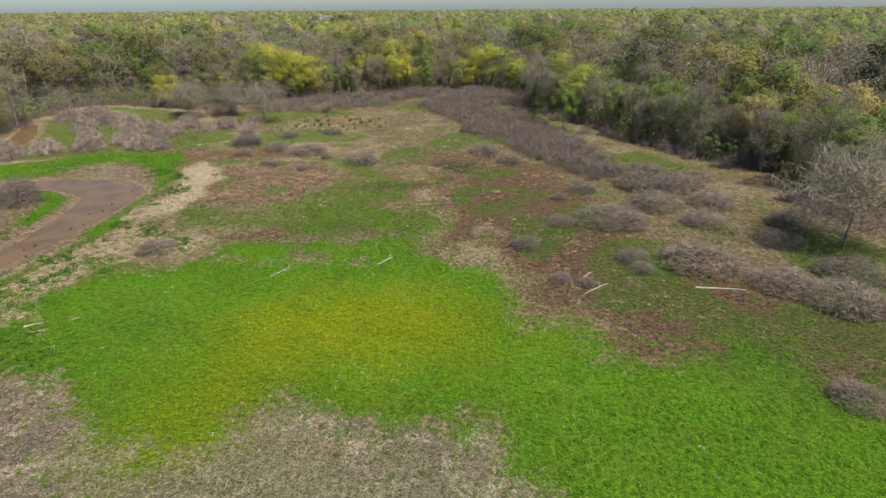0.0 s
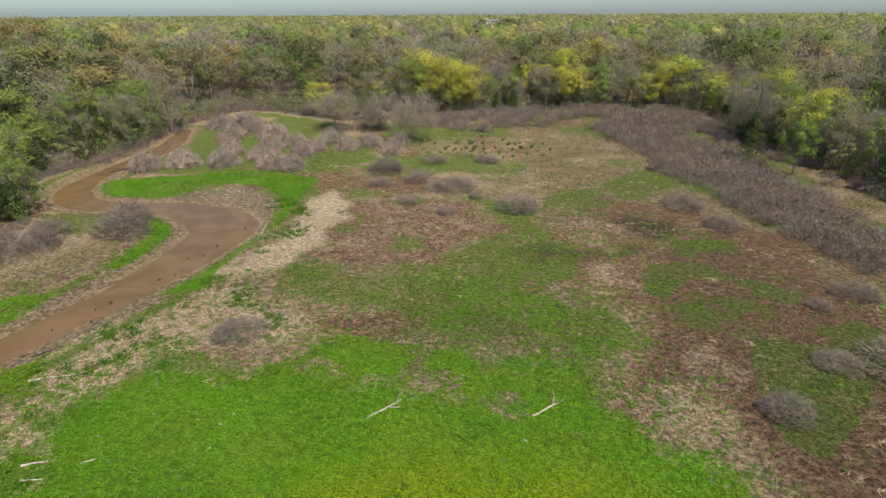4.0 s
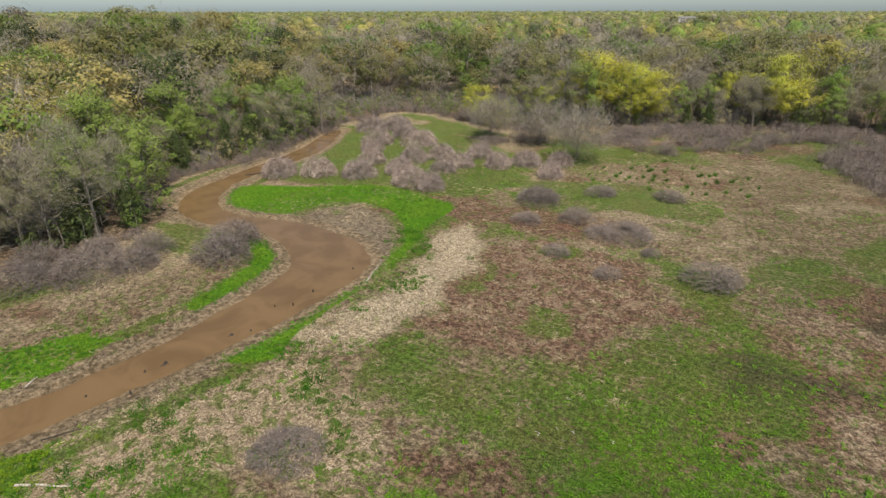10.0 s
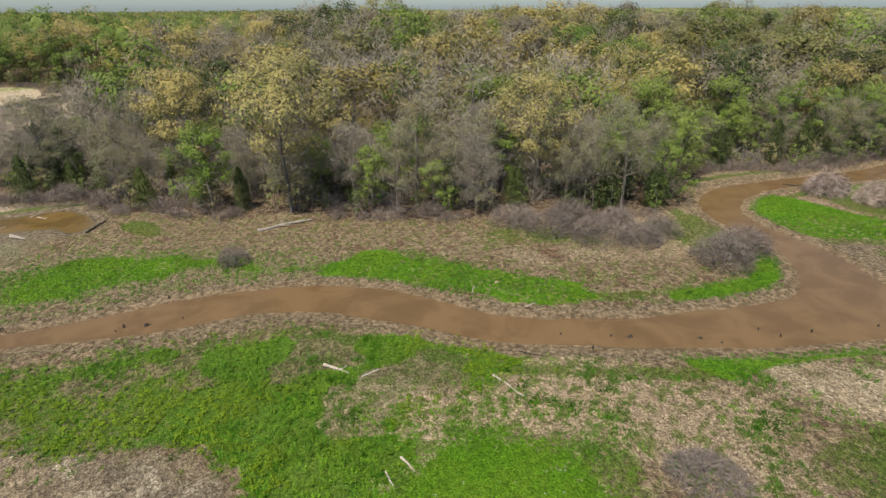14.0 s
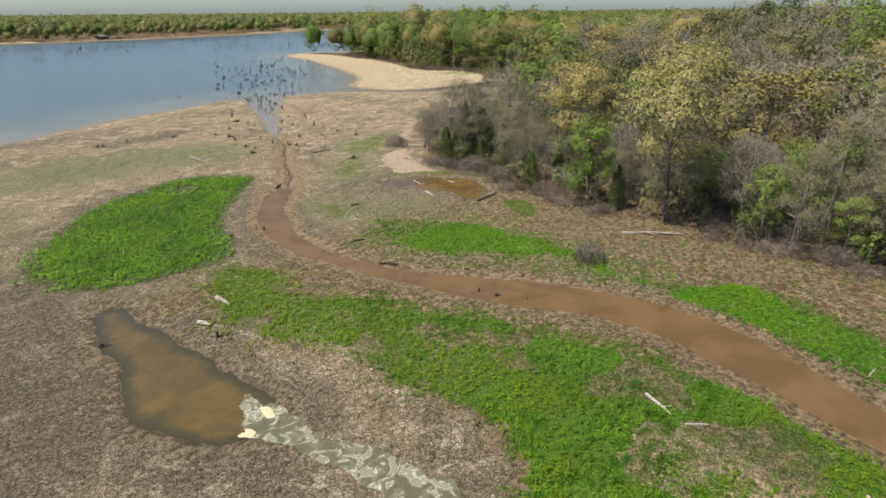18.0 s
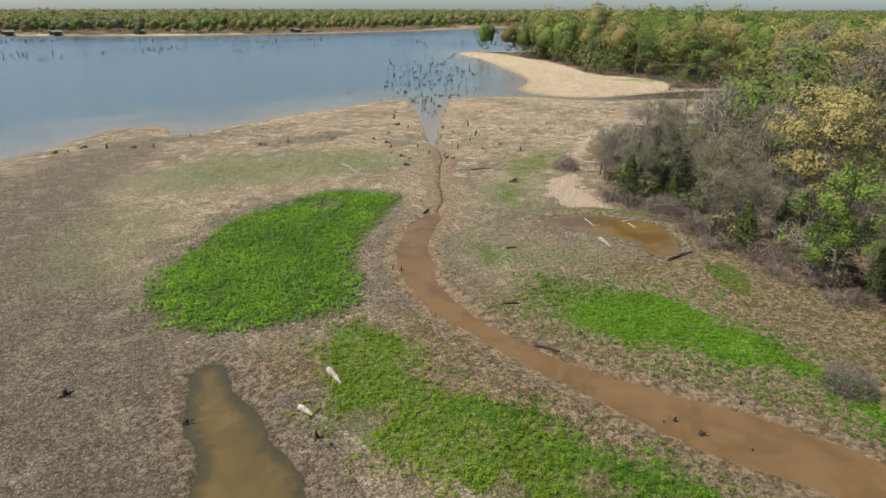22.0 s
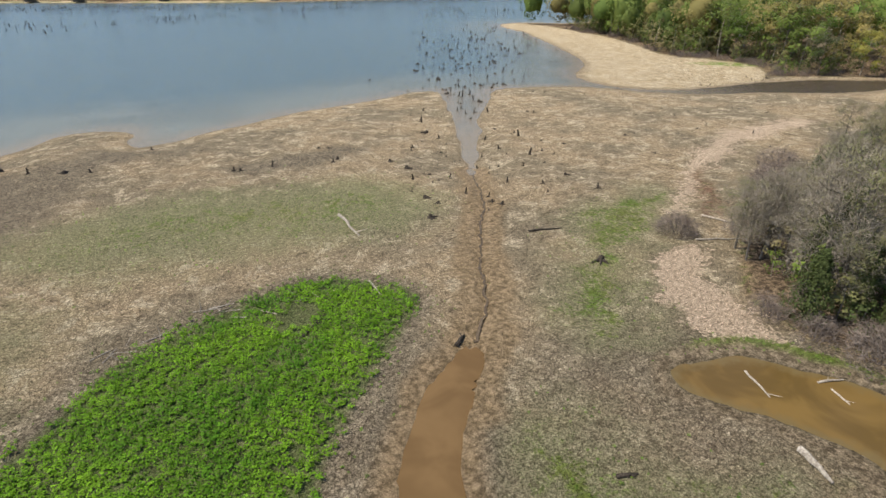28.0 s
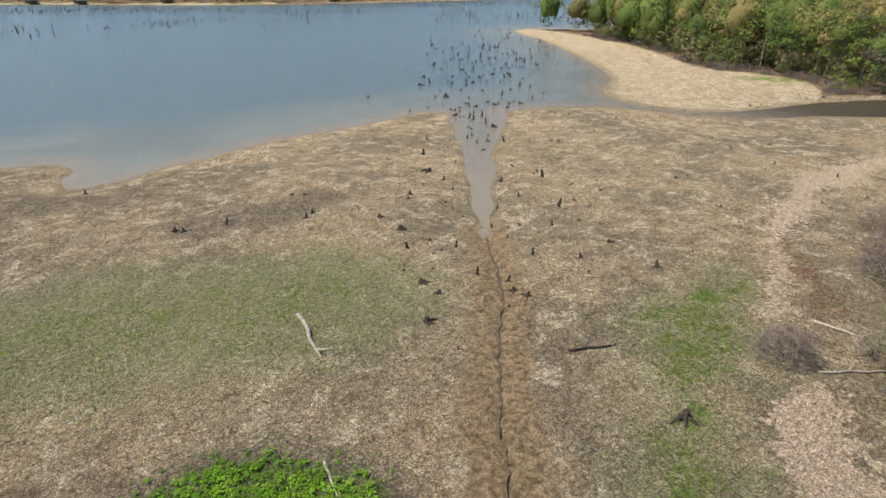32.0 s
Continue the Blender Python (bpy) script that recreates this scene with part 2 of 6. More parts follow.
def rounded(pts, closed=True, n=4):
    """A smooth line through control points of any dimension."""
    p = np.array(pts, float)
    if closed:
        a, b, c, d = np.roll(p, 1, 0), p, np.roll(p, -1, 0), np.roll(p, -2, 0)
    else:
        e = np.vstack([p[:1], p, p[-1:]])
        a, b, c, d = e[:-3], e[1:-2], e[2:-1], e[3:]
    out = []
    for s in np.arange(n) / n:
        out.append(0.5 * (2 * b + (c - a) * s + (2 * a - 5 * b + 4 * c - d) * s * s + (3 * b - a - 3 * c + d) * s ** 3))
    line = np.stack(out, 1).reshape(-1, p.shape[1])
    return line if closed else np.vstack([line, p[-1:]])


def inside_by(pts, x, y, reach=8.0, n=4):
    """Metres by which places lie inside an outline; negative outside; cut off at reach."""
    q = rounded(pts, True, n)
    out = np.full(x.shape, -reach)
    near = (x > q[:, 0].min() - reach) & (x < q[:, 0].max() + reach) & (y > q[:, 1].min() - reach) & (y < q[:, 1].max() + reach)
    px, py = x[near], y[near]
    best, odd = np.full(px.shape, 1e9), np.zeros(px.shape, bool)
    for (ax, ay), (bx, by) in zip(q, np.roll(q, -1, 0)):
        dx, dy = bx - ax, by - ay
        s = np.clip(((px - ax) * dx + (py - ay) * dy) / (dx * dx + dy * dy + 1e-9), 0, 1)
        best = np.minimum(best, (px - ax - s * dx) ** 2 + (py - ay - s * dy) ** 2)
        if abs(dy) > 1e-9:
            odd ^= ((ay > py) != (by > py)) & (px < dx * (py - ay) / dy + ax)
    out[near] = np.clip(np.where(odd, 1, -1) * np.sqrt(best), -reach, reach)
    return out


def along_by(pts, x, y, reach=8.0):
    """Metres by which places lie inside a band with changing half width."""
    q = rounded(pts, False, 3)
    out = np.full(x.shape, -reach)
    near = (x > q[:, 0].min() - reach) & (x < q[:, 0].max() + reach) & (y > q[:, 1].min() - reach) & (y < q[:, 1].max() + reach)
    px, py = x[near], y[near]
    best = np.full(px.shape, -reach)
    for (ax, ay, aw), (bx, by, bw) in zip(q[:-1], q[1:]):
        dx, dy = bx - ax, by - ay
        s = np.clip(((px - ax) * dx + (py - ay) * dy) / (dx * dx + dy * dy + 1e-9), 0, 1)
        best = np.maximum(best, aw + s * (bw - aw) - np.hypot(px - ax - s * dx, py - ay - s * dy))
    out[near] = best
    return out


def wander(x, y, far=0.0):
    """Shifts places a little, so that outlines fray at two scales."""
    x, y = x + far * (fbm(x, y, 15.0, 33, 2) - 0.5), y + far * (fbm(x, y, 15.0, 35, 2) - 0.5)
    return (x + 5.0 * (fbm(x, y, 8.0, 23, 2) - 0.5) + 2.2 * (speckle(x, y, 2.0, 25) - 0.5), y + 5.0 * (fbm(x, y, 8.0, 27, 2) - 0.5) + 2.2 * (speckle(x, y, 2.0, 29) - 0.5))


def ramp(v, a, b):
    t = np.clip((v - a) / (b - a), 0, 1)
    return t * t * (3 - 2 * t)


def creek_by(x, y):
    return along_by(CREEK, x, y) - 0.5 * ramp(-y, -72, -50) + 0.6 * (fbm(x, y, 2.5, 11) - 0.5)


def lake_by(x, y):
    return inside_by(LAKE_SHORE + LAKE_FAR, x, y, 40.0, 3) + 1.6 * (fbm(x, y, 7, 12) - 0.5)


def pond_by(x, y):
    return np.maximum(inside_by(MARL_POND, x, y) + 0.55, inside_by(AMBER_POND, x, y)) + 1.5 * (fbm(x, y, 3.2, 13) - 0.5)


def wood_by(x, y):
    """Metres inside the woods."""
    return np.minimum.reduce([-inside_by(CLEARING, x, y, 40.0, 2), -lake_by(x, y) - 6.0, -inside_by(BEACH, x, y, 40.0) - 2.0]) + 5.0 * (fbm(x, y, 9, 14) - 0.5)


RIDGE = [(-400, -300, 40), (-330, -190, 40), (-275, -80, 35), (-215, 10, 30), (-195, 80, 28), (-215, 150, 15)]


def height(x, y):
    x, y = np.asarray(x, float), np.asarray(y, float)
    lake = lake_by(x, y)
    z = -1.15 * ramp(-(x * 0.62 + y * 0.78), 66.0, 128.0) * ramp(lake, -40.0, -2.0)
    z = z + 0.16 * (fbm(x, y, 9.0, 15) - 0.5) + 0.05 * (fbm(x, y, 1.6, 16) - 0.5)
    z = np.where(lake > -9, np.minimum(z, LAKE + 0.02 - lake * 0.10 + 0.04 * (speckle(x, y, 3, 17) - 0.5)), z)
    z = np.maximum(z, LAKE - 1.2)
    wet = np.maximum(creek_by(x, y), pond_by(x, y))
    z = np.where(wet > -2.5, np.minimum(z, WATER + 0.01 - wet * np.where(wet > 0, 0.22, 0.11) + 0.03 * (speckle(x, y, 0.9, 18) - 0.5)), z)
    rill = along_by(RILL, x, y, 5.0)
    z = z - 0.28 * ramp(rill, -0.35, 0.05) - 0.10 * ramp(rill, -3.0, -0.3)
    far = np.hypot(x + 40, y - 40)
    z = z + (3.5 + 3.5 * ramp(y, -40.0, 40.0)) * ramp(along_by(RIDGE, x, y, 62.0), -60.0, 10.0) * ramp(wood_by(x, y), 2.0, 36.0)
    return z + 5.0 * ramp(far, 300, 900) * fbm(x, y, 260, 19, 2) * ramp(lake, -8, -40)


# ---- materials ----
class Nodes:
    """A short way to write node materials."""

    def __init__(self, name):
        self.mat = bpy.data.materials.new(name)
        self.mat.use_nodes = True
        self.tree = self.mat.node_tree
        self.out = self.tree.nodes["Material Output"]
        self.bsdf = self.tree.nodes["Principled BSDF"]
        self.place = self.node("ShaderNodeTexCoord").outputs["Object"]

    def node(self, kind, **given):
        n = self.tree.nodes.new(kind)
        for key, value in given.items():
            setattr(n, key, value)
        return n

    def put(self, socket, value):
        if isinstance(value, bpy.types.NodeSocket):
            self.tree.links.new(value, socket)
        elif isinstance(value, (tuple, list)) and len(value) == 3 and socket.type == "RGBA":
            socket.default_value = (*value, 1)
        else:
            socket.default_value = value

    def math(self, op, a, b=0.0, c=0.0):
        n = self.node("ShaderNodeMath", operation=op)
        for s, v in zip(n.inputs, (a, b, c)):
            self.put(s, v)
        return n.outputs[0]

    def noise(self, scale, detail=3.0, rough=0.55, at=None, warp=0.0):
        n = self.node("ShaderNodeTexNoise")
        self.put(n.inputs["Vector"], at or self.place)
        n.inputs["Scale"].default_value, n.inputs["Detail"].default_value = scale, detail
        n.inputs["Roughness"].default_value, n.inputs["Distortion"].default_value = rough, warp
        return n.outputs["Fac"]

    def cells(self, scale, feature="DISTANCE_TO_EDGE", at=None):
        n = self.node("ShaderNodeTexVoronoi", feature=feature)
        self.put(n.inputs["Vector"], at or self.place)
        n.inputs["Scale"].default_value = scale
        return n.outputs[0]

    def step(self, v, a, b, lo=0.0, hi=1.0):
        n = self.node("ShaderNodeMapRange", interpolation_type="SMOOTHSTEP")
        for s, x in zip(n.inputs, (v, a, b, lo, hi)):
            self.put(s, x)
        return n.outputs[0]

    def mix(self, fac, a, b, kind="MIX"):
        n = self.node("ShaderNodeMix", data_type="RGBA", blend_type=kind)
        self.put(n.inputs[0], fac)
        self.put(n.inputs[6], a)
        self.put(n.inputs[7], b)
        return n.outputs[2]

    def value(self, name):
        return self.node("ShaderNodeAttribute", attribute_name=name).outputs["Fac"]

    def bump(self, h, strength=0.4, distance=0.05):
        n = self.node("ShaderNodeBump")
        n.inputs["Strength"].default_value, n.inputs["Distance"].default_value = strength, distance
        self.put(n.inputs["Height"], h)
        self.put(self.bsdf.inputs["Normal"], n.outputs[0])

    def done(self, colour, rough=0.9, spec=0.2):
        self.put(self.bsdf.inputs["Base Color"], colour)
        self.put(self.bsdf.inputs["Roughness"], rough)
        self.put(self.bsdf.inputs["Specular IOR Level"], spec)
        return self.mat


def ground_material():
    m = Nodes("ground_cover")
    fine, mid, broad = m.noise(7.0, 5, 0.65), m.noise(1.3, 5, 0.62), m.noise(0.22, 4, 0.6)
    tuft, grit = m.noise(3.2, 4, 0.7, warp=0.6), m.noise(22.0, 3, 0.7)
    patch, mottle = m.noise(0.55, 5, 0.65, warp=0.8), m.noise(0.9, 4, 0.65, warp=0.5)
    # dry wetland floor: litter, straw and sparse green
    col = m.mix(m.step(mid, 0.38, 0.62), (0.155, 0.115, 0.077), (0.27, 0.205, 0.13))
    col = m.mix(m.math("MULTIPLY", m.step(patch, 0.52, 0.60), 0.75), col, (0.135, 0.082, 0.053))
    col = m.mix(m.math("MULTIPLY", m.step(mottle, 0.50, 0.60), 0.7), col, (0.115, 0.15, 0.035))
    col = m.mix(m.math("MULTIPLY", m.step(fine, 0.54, 0.68), 0.6), col, (0.35, 0.285, 0.185))
    frayed = m.math("MULTIPLY", m.math("ADD", tuft, patch), 0.5)
    # each cover gets a ragged edge out of its own noise

    def cover(name, soft=0.12, breadth=0.55, noise=None):
        v = m.math("ADD", m.value(name), m.math("MULTIPLY", m.math("SUBTRACT", noise or frayed, 0.5), breadth * 2))
        return m.step(v, 0.5 - soft, 0.5 + soft)

    grain = m.noise(6.5, 5, 0.75)
    mudcol = m.mix(m.step(grain, 0.36, 0.64), (0.185, 0.153, 0.108), (0.285, 0.24, 0.17))
    mudcol = m.mix(m.step(m.noise(0.07, 3, 0.55), 0.40, 0.60), mudcol, m.mix(m.step(grain, 0.36, 0.62), (0.282, 0.218, 0.142), (0.42, 0.33, 0.222)))
    blotch = m.noise(0.42, 8, 0.74, warp=0.5)
    mudcol = m.mix(m.step(blotch, 0.51, 0.60), mudcol, m.mix(m.step(grain, 0.36, 0.62), (0.38, 0.315, 0.225), (0.55, 0.47, 0.345)))
    mudcol = m.mix(m.math("MULTIPLY", m.step(blotch, 0.46, 0.37), 0.7), mudcol, (0.145, 0.115, 0.08))
    bend = m.node("ShaderNodeVectorMath", operation="ADD")
    shift = m.node("ShaderNodeTexNoise")
    m.put(shift.inputs["Vector"], m.place)
    shift.inputs["Scale"].default_value = 1.6
    m.put(bend.inputs[0], m.place)
    swing = m.node("ShaderNodeVectorMath", operation="SCALE")
    m.put(swing.inputs[0], shift.outputs["Color"])
    swing.inputs["Scale"].default_value = 0.5
    m.put(bend.inputs[1], swing.outputs[0])
    crack = m.math("MULTIPLY", m.step(m.cells(1.8, at=bend.outputs[0]), 0.025, 0.085, 1.0, 0.0), m.step(mid, 0.36, 0.52))
    crack = m.math("MAXIMUM", crack, m.math("MULTIPLY", m.step(m.cells(4.0, at=bend.outputs[0]), 0.03, 0.12, 1.0, 0.0), m.step(patch, 0.44, 0.56, 0.75, 0.15)))
    mudcol = m.mix(m.math("MULTIPLY", crack, 0.62), mudcol, (0.07, 0.054, 0.04))
    damp = m.mix(m.step(grain, 0.36, 0.64), (0.135, 0.113, 0.084), (0.245, 0.206, 0.153))
    damp = m.mix(m.math("MULTIPLY", m.step(blotch, 0.52, 0.60), 0.6), damp, (0.33, 0.275, 0.20))
    damp = m.mix(m.math("MULTIPLY", crack, 0.7), damp, (0.06, 0.048, 0.036))
    mudcol = m.mix(cover("damp", 0.35, 0.3), mudcol, damp)
    col = m.mix(cover("mud", 0.2, 0.3), col, mudcol)
    tinge = m.mix(m.step(grain, 0.36, 0.64), (0.125, 0.13, 0.066), (0.245, 0.245, 0.14))
    col = m.mix(m.math("MULTIPLY", cover("tinge", 0.4, 0.5), 0.75), col, tinge)
    col = m.mix(cover("sand", 0.2, 0.25), col, m.mix(m.step(blotch, 0.42, 0.60), m.mix(m.step(mid, 0.35, 0.65), (0.29, 0.225, 0.14), (0.37, 0.30, 0.20)), m.mix(m.step(mid, 0.35, 0.65), (0.39, 0.32, 0.225), (0.50, 0.43, 0.325))))
    col = m.mix(cover("pale", 0.15, 0.7, mid), col, m.mix(m.step(grain, 0.38, 0.6), (0.30, 0.222, 0.16), (0.52, 0.42, 0.325)))
    rust = m.mix(m.step(mid, 0.36, 0.62), (0.10, 0.057, 0.039), (0.20, 0.12, 0.08))
    rust = m.mix(m.math("MULTIPLY", m.step(mottle, 0.52, 0.62), 0.6), rust, (0.105, 0.13, 0.035))
    rust = m.mix(m.step(patch, 0.56, 0.66), rust, (0.185, 0.098, 0.066))
    rust = m.mix(m.step(fine, 0.56, 0.7), rust, (0.30, 0.21, 0.145))
    col = m.mix(cover("rust", 0.18, 0.5), col, rust)
    straw = m.mix(m.step(fine, 0.38, 0.60), (0.27, 0.205, 0.138), (0.545, 0.45, 0.315))
    col = m.mix(m.math("MULTIPLY", cover("straw", 0.25, 1.1), 0.85), col, straw)
    tan = m.mix(m.step(fine, 0.40, 0.60), (0.26, 0.19, 0.125), (0.50, 0.395, 0.27))
    tan = m.mix(m.math("MULTIPLY", m.step(mottle, 0.47, 0.58), 0.8), tan, (0.11, 0.15, 0.03))
    col = m.mix(m.math("MULTIPLY", cover("tan", 0.2, 0.7), 0.85), col, tan)
    grass = m.mix(m.step(tuft, 0.35, 0.65), (0.062, 0.108, 0.018), (0.112, 0.172, 0.030))
    grass = m.mix(m.step(broad, 0.4, 0.62), grass, m.mix(m.step(tuft, 0.35, 0.65), (0.078, 0.105, 0.020), (0.138, 0.165, 0.040)))
    col = m.mix(m.math("MULTIPLY", cover("grass", 0.10, 0.8), 0.9), col, grass)
    lush = m.mix(m.step(fine, 0.36, 0.62), (0.052, 0.135, 0.008), (0.10, 0.215, 0.012))
    lush = m.mix(m.step(broad, 0.40, 0.6), lush, m.mix(m.step(fine, 0.36, 0.62), (0.066, 0.138, 0.01), (0.122, 0.205, 0.016)))
    col = m.mix(cover("lush", 0.10, 0.55), col, lush)
    gold = m.mix(m.step(fine, 0.36, 0.62), (0.12, 0.155, 0.004), (0.24, 0.255, 0.006))
    col = m.mix(m.math("MULTIPLY", cover("gold", 0.4, 0.3, mid), 0.9), col, gold)
    # shade between the bed's weeds, painted dark green onto the ground
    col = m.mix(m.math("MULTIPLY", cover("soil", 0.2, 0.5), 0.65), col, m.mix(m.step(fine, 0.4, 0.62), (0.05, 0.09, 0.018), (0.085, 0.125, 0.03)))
    litter = m.mix(m.step(mid, 0.4, 0.6), (0.10, 0.072, 0.05), (0.21, 0.155, 0.105))
    col = m.mix(cover("wood", 0.2, 0.4), col, litter)
    wetcol = m.mix(m.step(mid, 0.38, 0.62), (0.150, 0.118, 0.080), (0.24, 0.192, 0.135))
    col = m.mix(cover("wet", 0.25, 0.3), col, wetcol)
    soaked = m.mix(m.step(mid, 0.38, 0.62), (0.20, 0.145, 0.085), (0.285, 0.21, 0.13))
    col = m.mix(m.step(m.value("soak"), 0.25, 0.75), col, soaked)
    col = m.mix(m.step(m.value("dark"), 0.2, 0.9, 0.0, 0.8), col, (0.055, 0.05, 0.03))
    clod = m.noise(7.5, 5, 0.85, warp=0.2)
    even = m.math("MAXIMUM", m.math("MULTIPLY", m.value("mud"), 0.10), m.math("MULTIPLY", m.value("lush"), 0.5))
    lively = m.math("SUBTRACT", 1.0, even)
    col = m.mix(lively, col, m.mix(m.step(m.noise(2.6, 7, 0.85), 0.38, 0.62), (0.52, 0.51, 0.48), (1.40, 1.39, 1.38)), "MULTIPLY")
    calm = m.math("SUBTRACT", 1.0, m.math("MULTIPLY", m.step(m.value("soak"), 0.2, 0.8), 0.7))
    calm = m.math("MULTIPLY", calm, m.math("SUBTRACT", 1.0, m.math("MULTIPLY", m.value("lush"), 0.5)))
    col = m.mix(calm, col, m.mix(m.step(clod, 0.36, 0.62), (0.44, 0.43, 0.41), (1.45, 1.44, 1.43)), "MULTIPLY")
    col = m.mix(m.math("MULTIPLY", m.step(grit, 0.58, 0.70), 0.45), col, m.mix(1.0, col, (1.9, 1.85, 1.8), "MULTIPLY"))
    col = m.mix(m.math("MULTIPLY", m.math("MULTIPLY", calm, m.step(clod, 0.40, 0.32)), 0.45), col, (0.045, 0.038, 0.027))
    rough = m.step(m.value("soak"), 0.3, 0.9, 0.92, 0.5)
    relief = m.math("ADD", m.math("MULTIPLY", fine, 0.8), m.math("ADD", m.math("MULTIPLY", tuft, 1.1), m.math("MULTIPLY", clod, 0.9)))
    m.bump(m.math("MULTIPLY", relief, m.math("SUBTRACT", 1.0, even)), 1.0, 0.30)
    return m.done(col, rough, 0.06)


def water_material(name, deep, shoal, rough, waves, tilt, gloss=0.5, rim=None, mid=None):
    m = Nodes(name)
    broad = m.noise(0.25, 3, 0.6, warp=0.5)
    col = m.mix(m.step(broad, 0.36, 0.64), deep, shoal)
    if rim:
        depth = m.math("ADD", m.value("depth"), m.math("MULTIPLY", m.math("SUBTRACT", m.noise(1.4 if mid is None else 0.12, 4, 0.6), 0.5), 0.8 if mid is None else 0.25))
        if mid:
            col = m.mix(m.step(depth, 0.15, 1.0), m.mix(m.step(m.noise(0.05, 3), 0.4, 0.62), mid, tuple(0.85 * c for c in mid)), col)
            col = m.mix(m.step(depth, -0.02, 0.22), rim, col)
            # the inlet arm turns dark brown
            col = m.mix(m.value("peat"), col, (0.055, 0.042, 0.028))
        else:
            col = m.mix(m.step(depth, 0.2, 0.75), rim, col)
    stretch = m.node("ShaderNodeMapping")
    stretch.inputs["Rotation"].default_value[2] = radians(25)
    stretch.inputs["Scale"].default_value = (1.0, 2.2, 1.0)
    m.put(stretch.inputs["Vector"], m.place)
    m.bump(m.noise(waves, 4, 0.6, stretch.outputs[0]), tilt, 0.2)
    m.bsdf.inputs["IOR"].default_value = 1.33
    return m.done(col, rough, gloss)


def plain(name, dark, light, scale=6.0, rough=0.85, bump=0.3, distance=0.02, long=1.0):
    """Two tones mixed by grain, with broader variation from thing to thing."""
    m = Nodes(name)
    at = m.node("ShaderNodeMapping")
    at.inputs["Scale"].default_value = (1, 1, long)
    m.put(at.inputs["Vector"], m.place)
    grain, broad = m.noise(scale, 4, 0.65, at.outputs[0]), m.noise(scale * 0.18, 3)
    col = m.mix(m.step(grain, 0.35, 0.65), dark, light)
    col = m.mix(m.math("MULTIPLY", m.step(broad, 0.4, 0.65), 0.35), col, tuple(0.6 * c for c in dark))
    info = m.node("ShaderNodeObjectInfo").outputs["Random"]
    col = m.mix(1.0, col, m.mix(info, (0.82, 0.82, 0.82), (1.15, 1.12, 1.08)), "MULTIPLY")
    m.bump(grain, bump, distance)
    return m.done(col, rough, 0.2)


def leaf(name, shades=None, thin=0.38):
    """Foliage: the shade changes from leaf to leaf and from plant to plant; shades None: from the mesh's tint."""
    m = Nodes(name)
    isle = m.node("ShaderNodeNewGeometry").outputs["Random Per Island"]
    if shades:
        info = m.node("ShaderNodeObjectInfo").outputs["Random"]
        base = m.mix(info, shades[0], shades[1])
    else:
        base = m.node("ShaderNodeAttribute", attribute_name="tint").outputs["Color"]
    col = m.mix(1.0, base, m.mix(isle, (0.85, 0.86, 0.80), (1.13, 1.12, 1.08)), "MULTIPLY")
    m.done(col, 0.7, 0.15)
    clear = m.node("ShaderNodeBsdfTranslucent")
    m.put(clear.inputs[0], col)
    both = m.node("ShaderNodeMixShader")
    both.inputs[0].default_value = thin
    m.tree.links.new(m.bsdf.outputs[0], both.inputs[1])
    m.tree.links.new(clear.outputs[0], both.inputs[2])
    m.tree.links.new(both.outputs[0], m.out.inputs[0])
    return m.mat


GROUND = ground_material()
CREEK_WATER = water_material("muddy_water", (0.100, 0.061, 0.028), (0.130, 0.081, 0.038), 0.2, 3.0, 0.03, 0.12)
LAKE_WATER = water_material("lake_water", (0.068, 0.098, 0.112), (0.085, 0.112, 0.12), 0.16, 1.8, 0.8, 0.5, (0.19, 0.155, 0.115), (0.142, 0.148, 0.13))
POND_WATER = water_material("pond_water", (0.078, 0.056, 0.022), (0.112, 0.077, 0.028), 0.18, 3.0, 0.03, 0.35, (0.045, 0.039, 0.02))
AMBER_WATER = water_material("amber_water", (0.085, 0.054, 0.018), (0.13, 0.082, 0.027), 0.18, 3.0, 0.03, 0.3, (0.11, 0.08, 0.036))
BARK = plain("bark", (0.10, 0.085, 0.068), (0.25, 0.22, 0.18), 9.0, 0.95, 0.6, 0.03, 0.3)
TWIG = plain("twigs", (0.17, 0.148, 0.12), (0.32, 0.285, 0.235), 3.0, 0.95)
MAUVE = plain("shrub_twigs", (0.105, 0.085, 0.074), (0.24, 0.197, 0.172), 2.0, 0.95)
PINK = plain("seedhead_twigs", (0.14, 0.104, 0.09), (0.46, 0.37, 0.32), 1.0, 0.95)
DRIFT = plain("driftwood", (0.21, 0.178, 0.145), (0.47, 0.42, 0.36), 8.0, 0.8, 0.5, 0.02, 0.25)
STUMP = plain("waterlogged_wood", (0.022, 0.018, 0.014), (0.075, 0.06, 0.047), 9.0, 0.85, 0.6, 0.03, 0.3)
TINTED = leaf("foliage_mixed", None, 0.4)


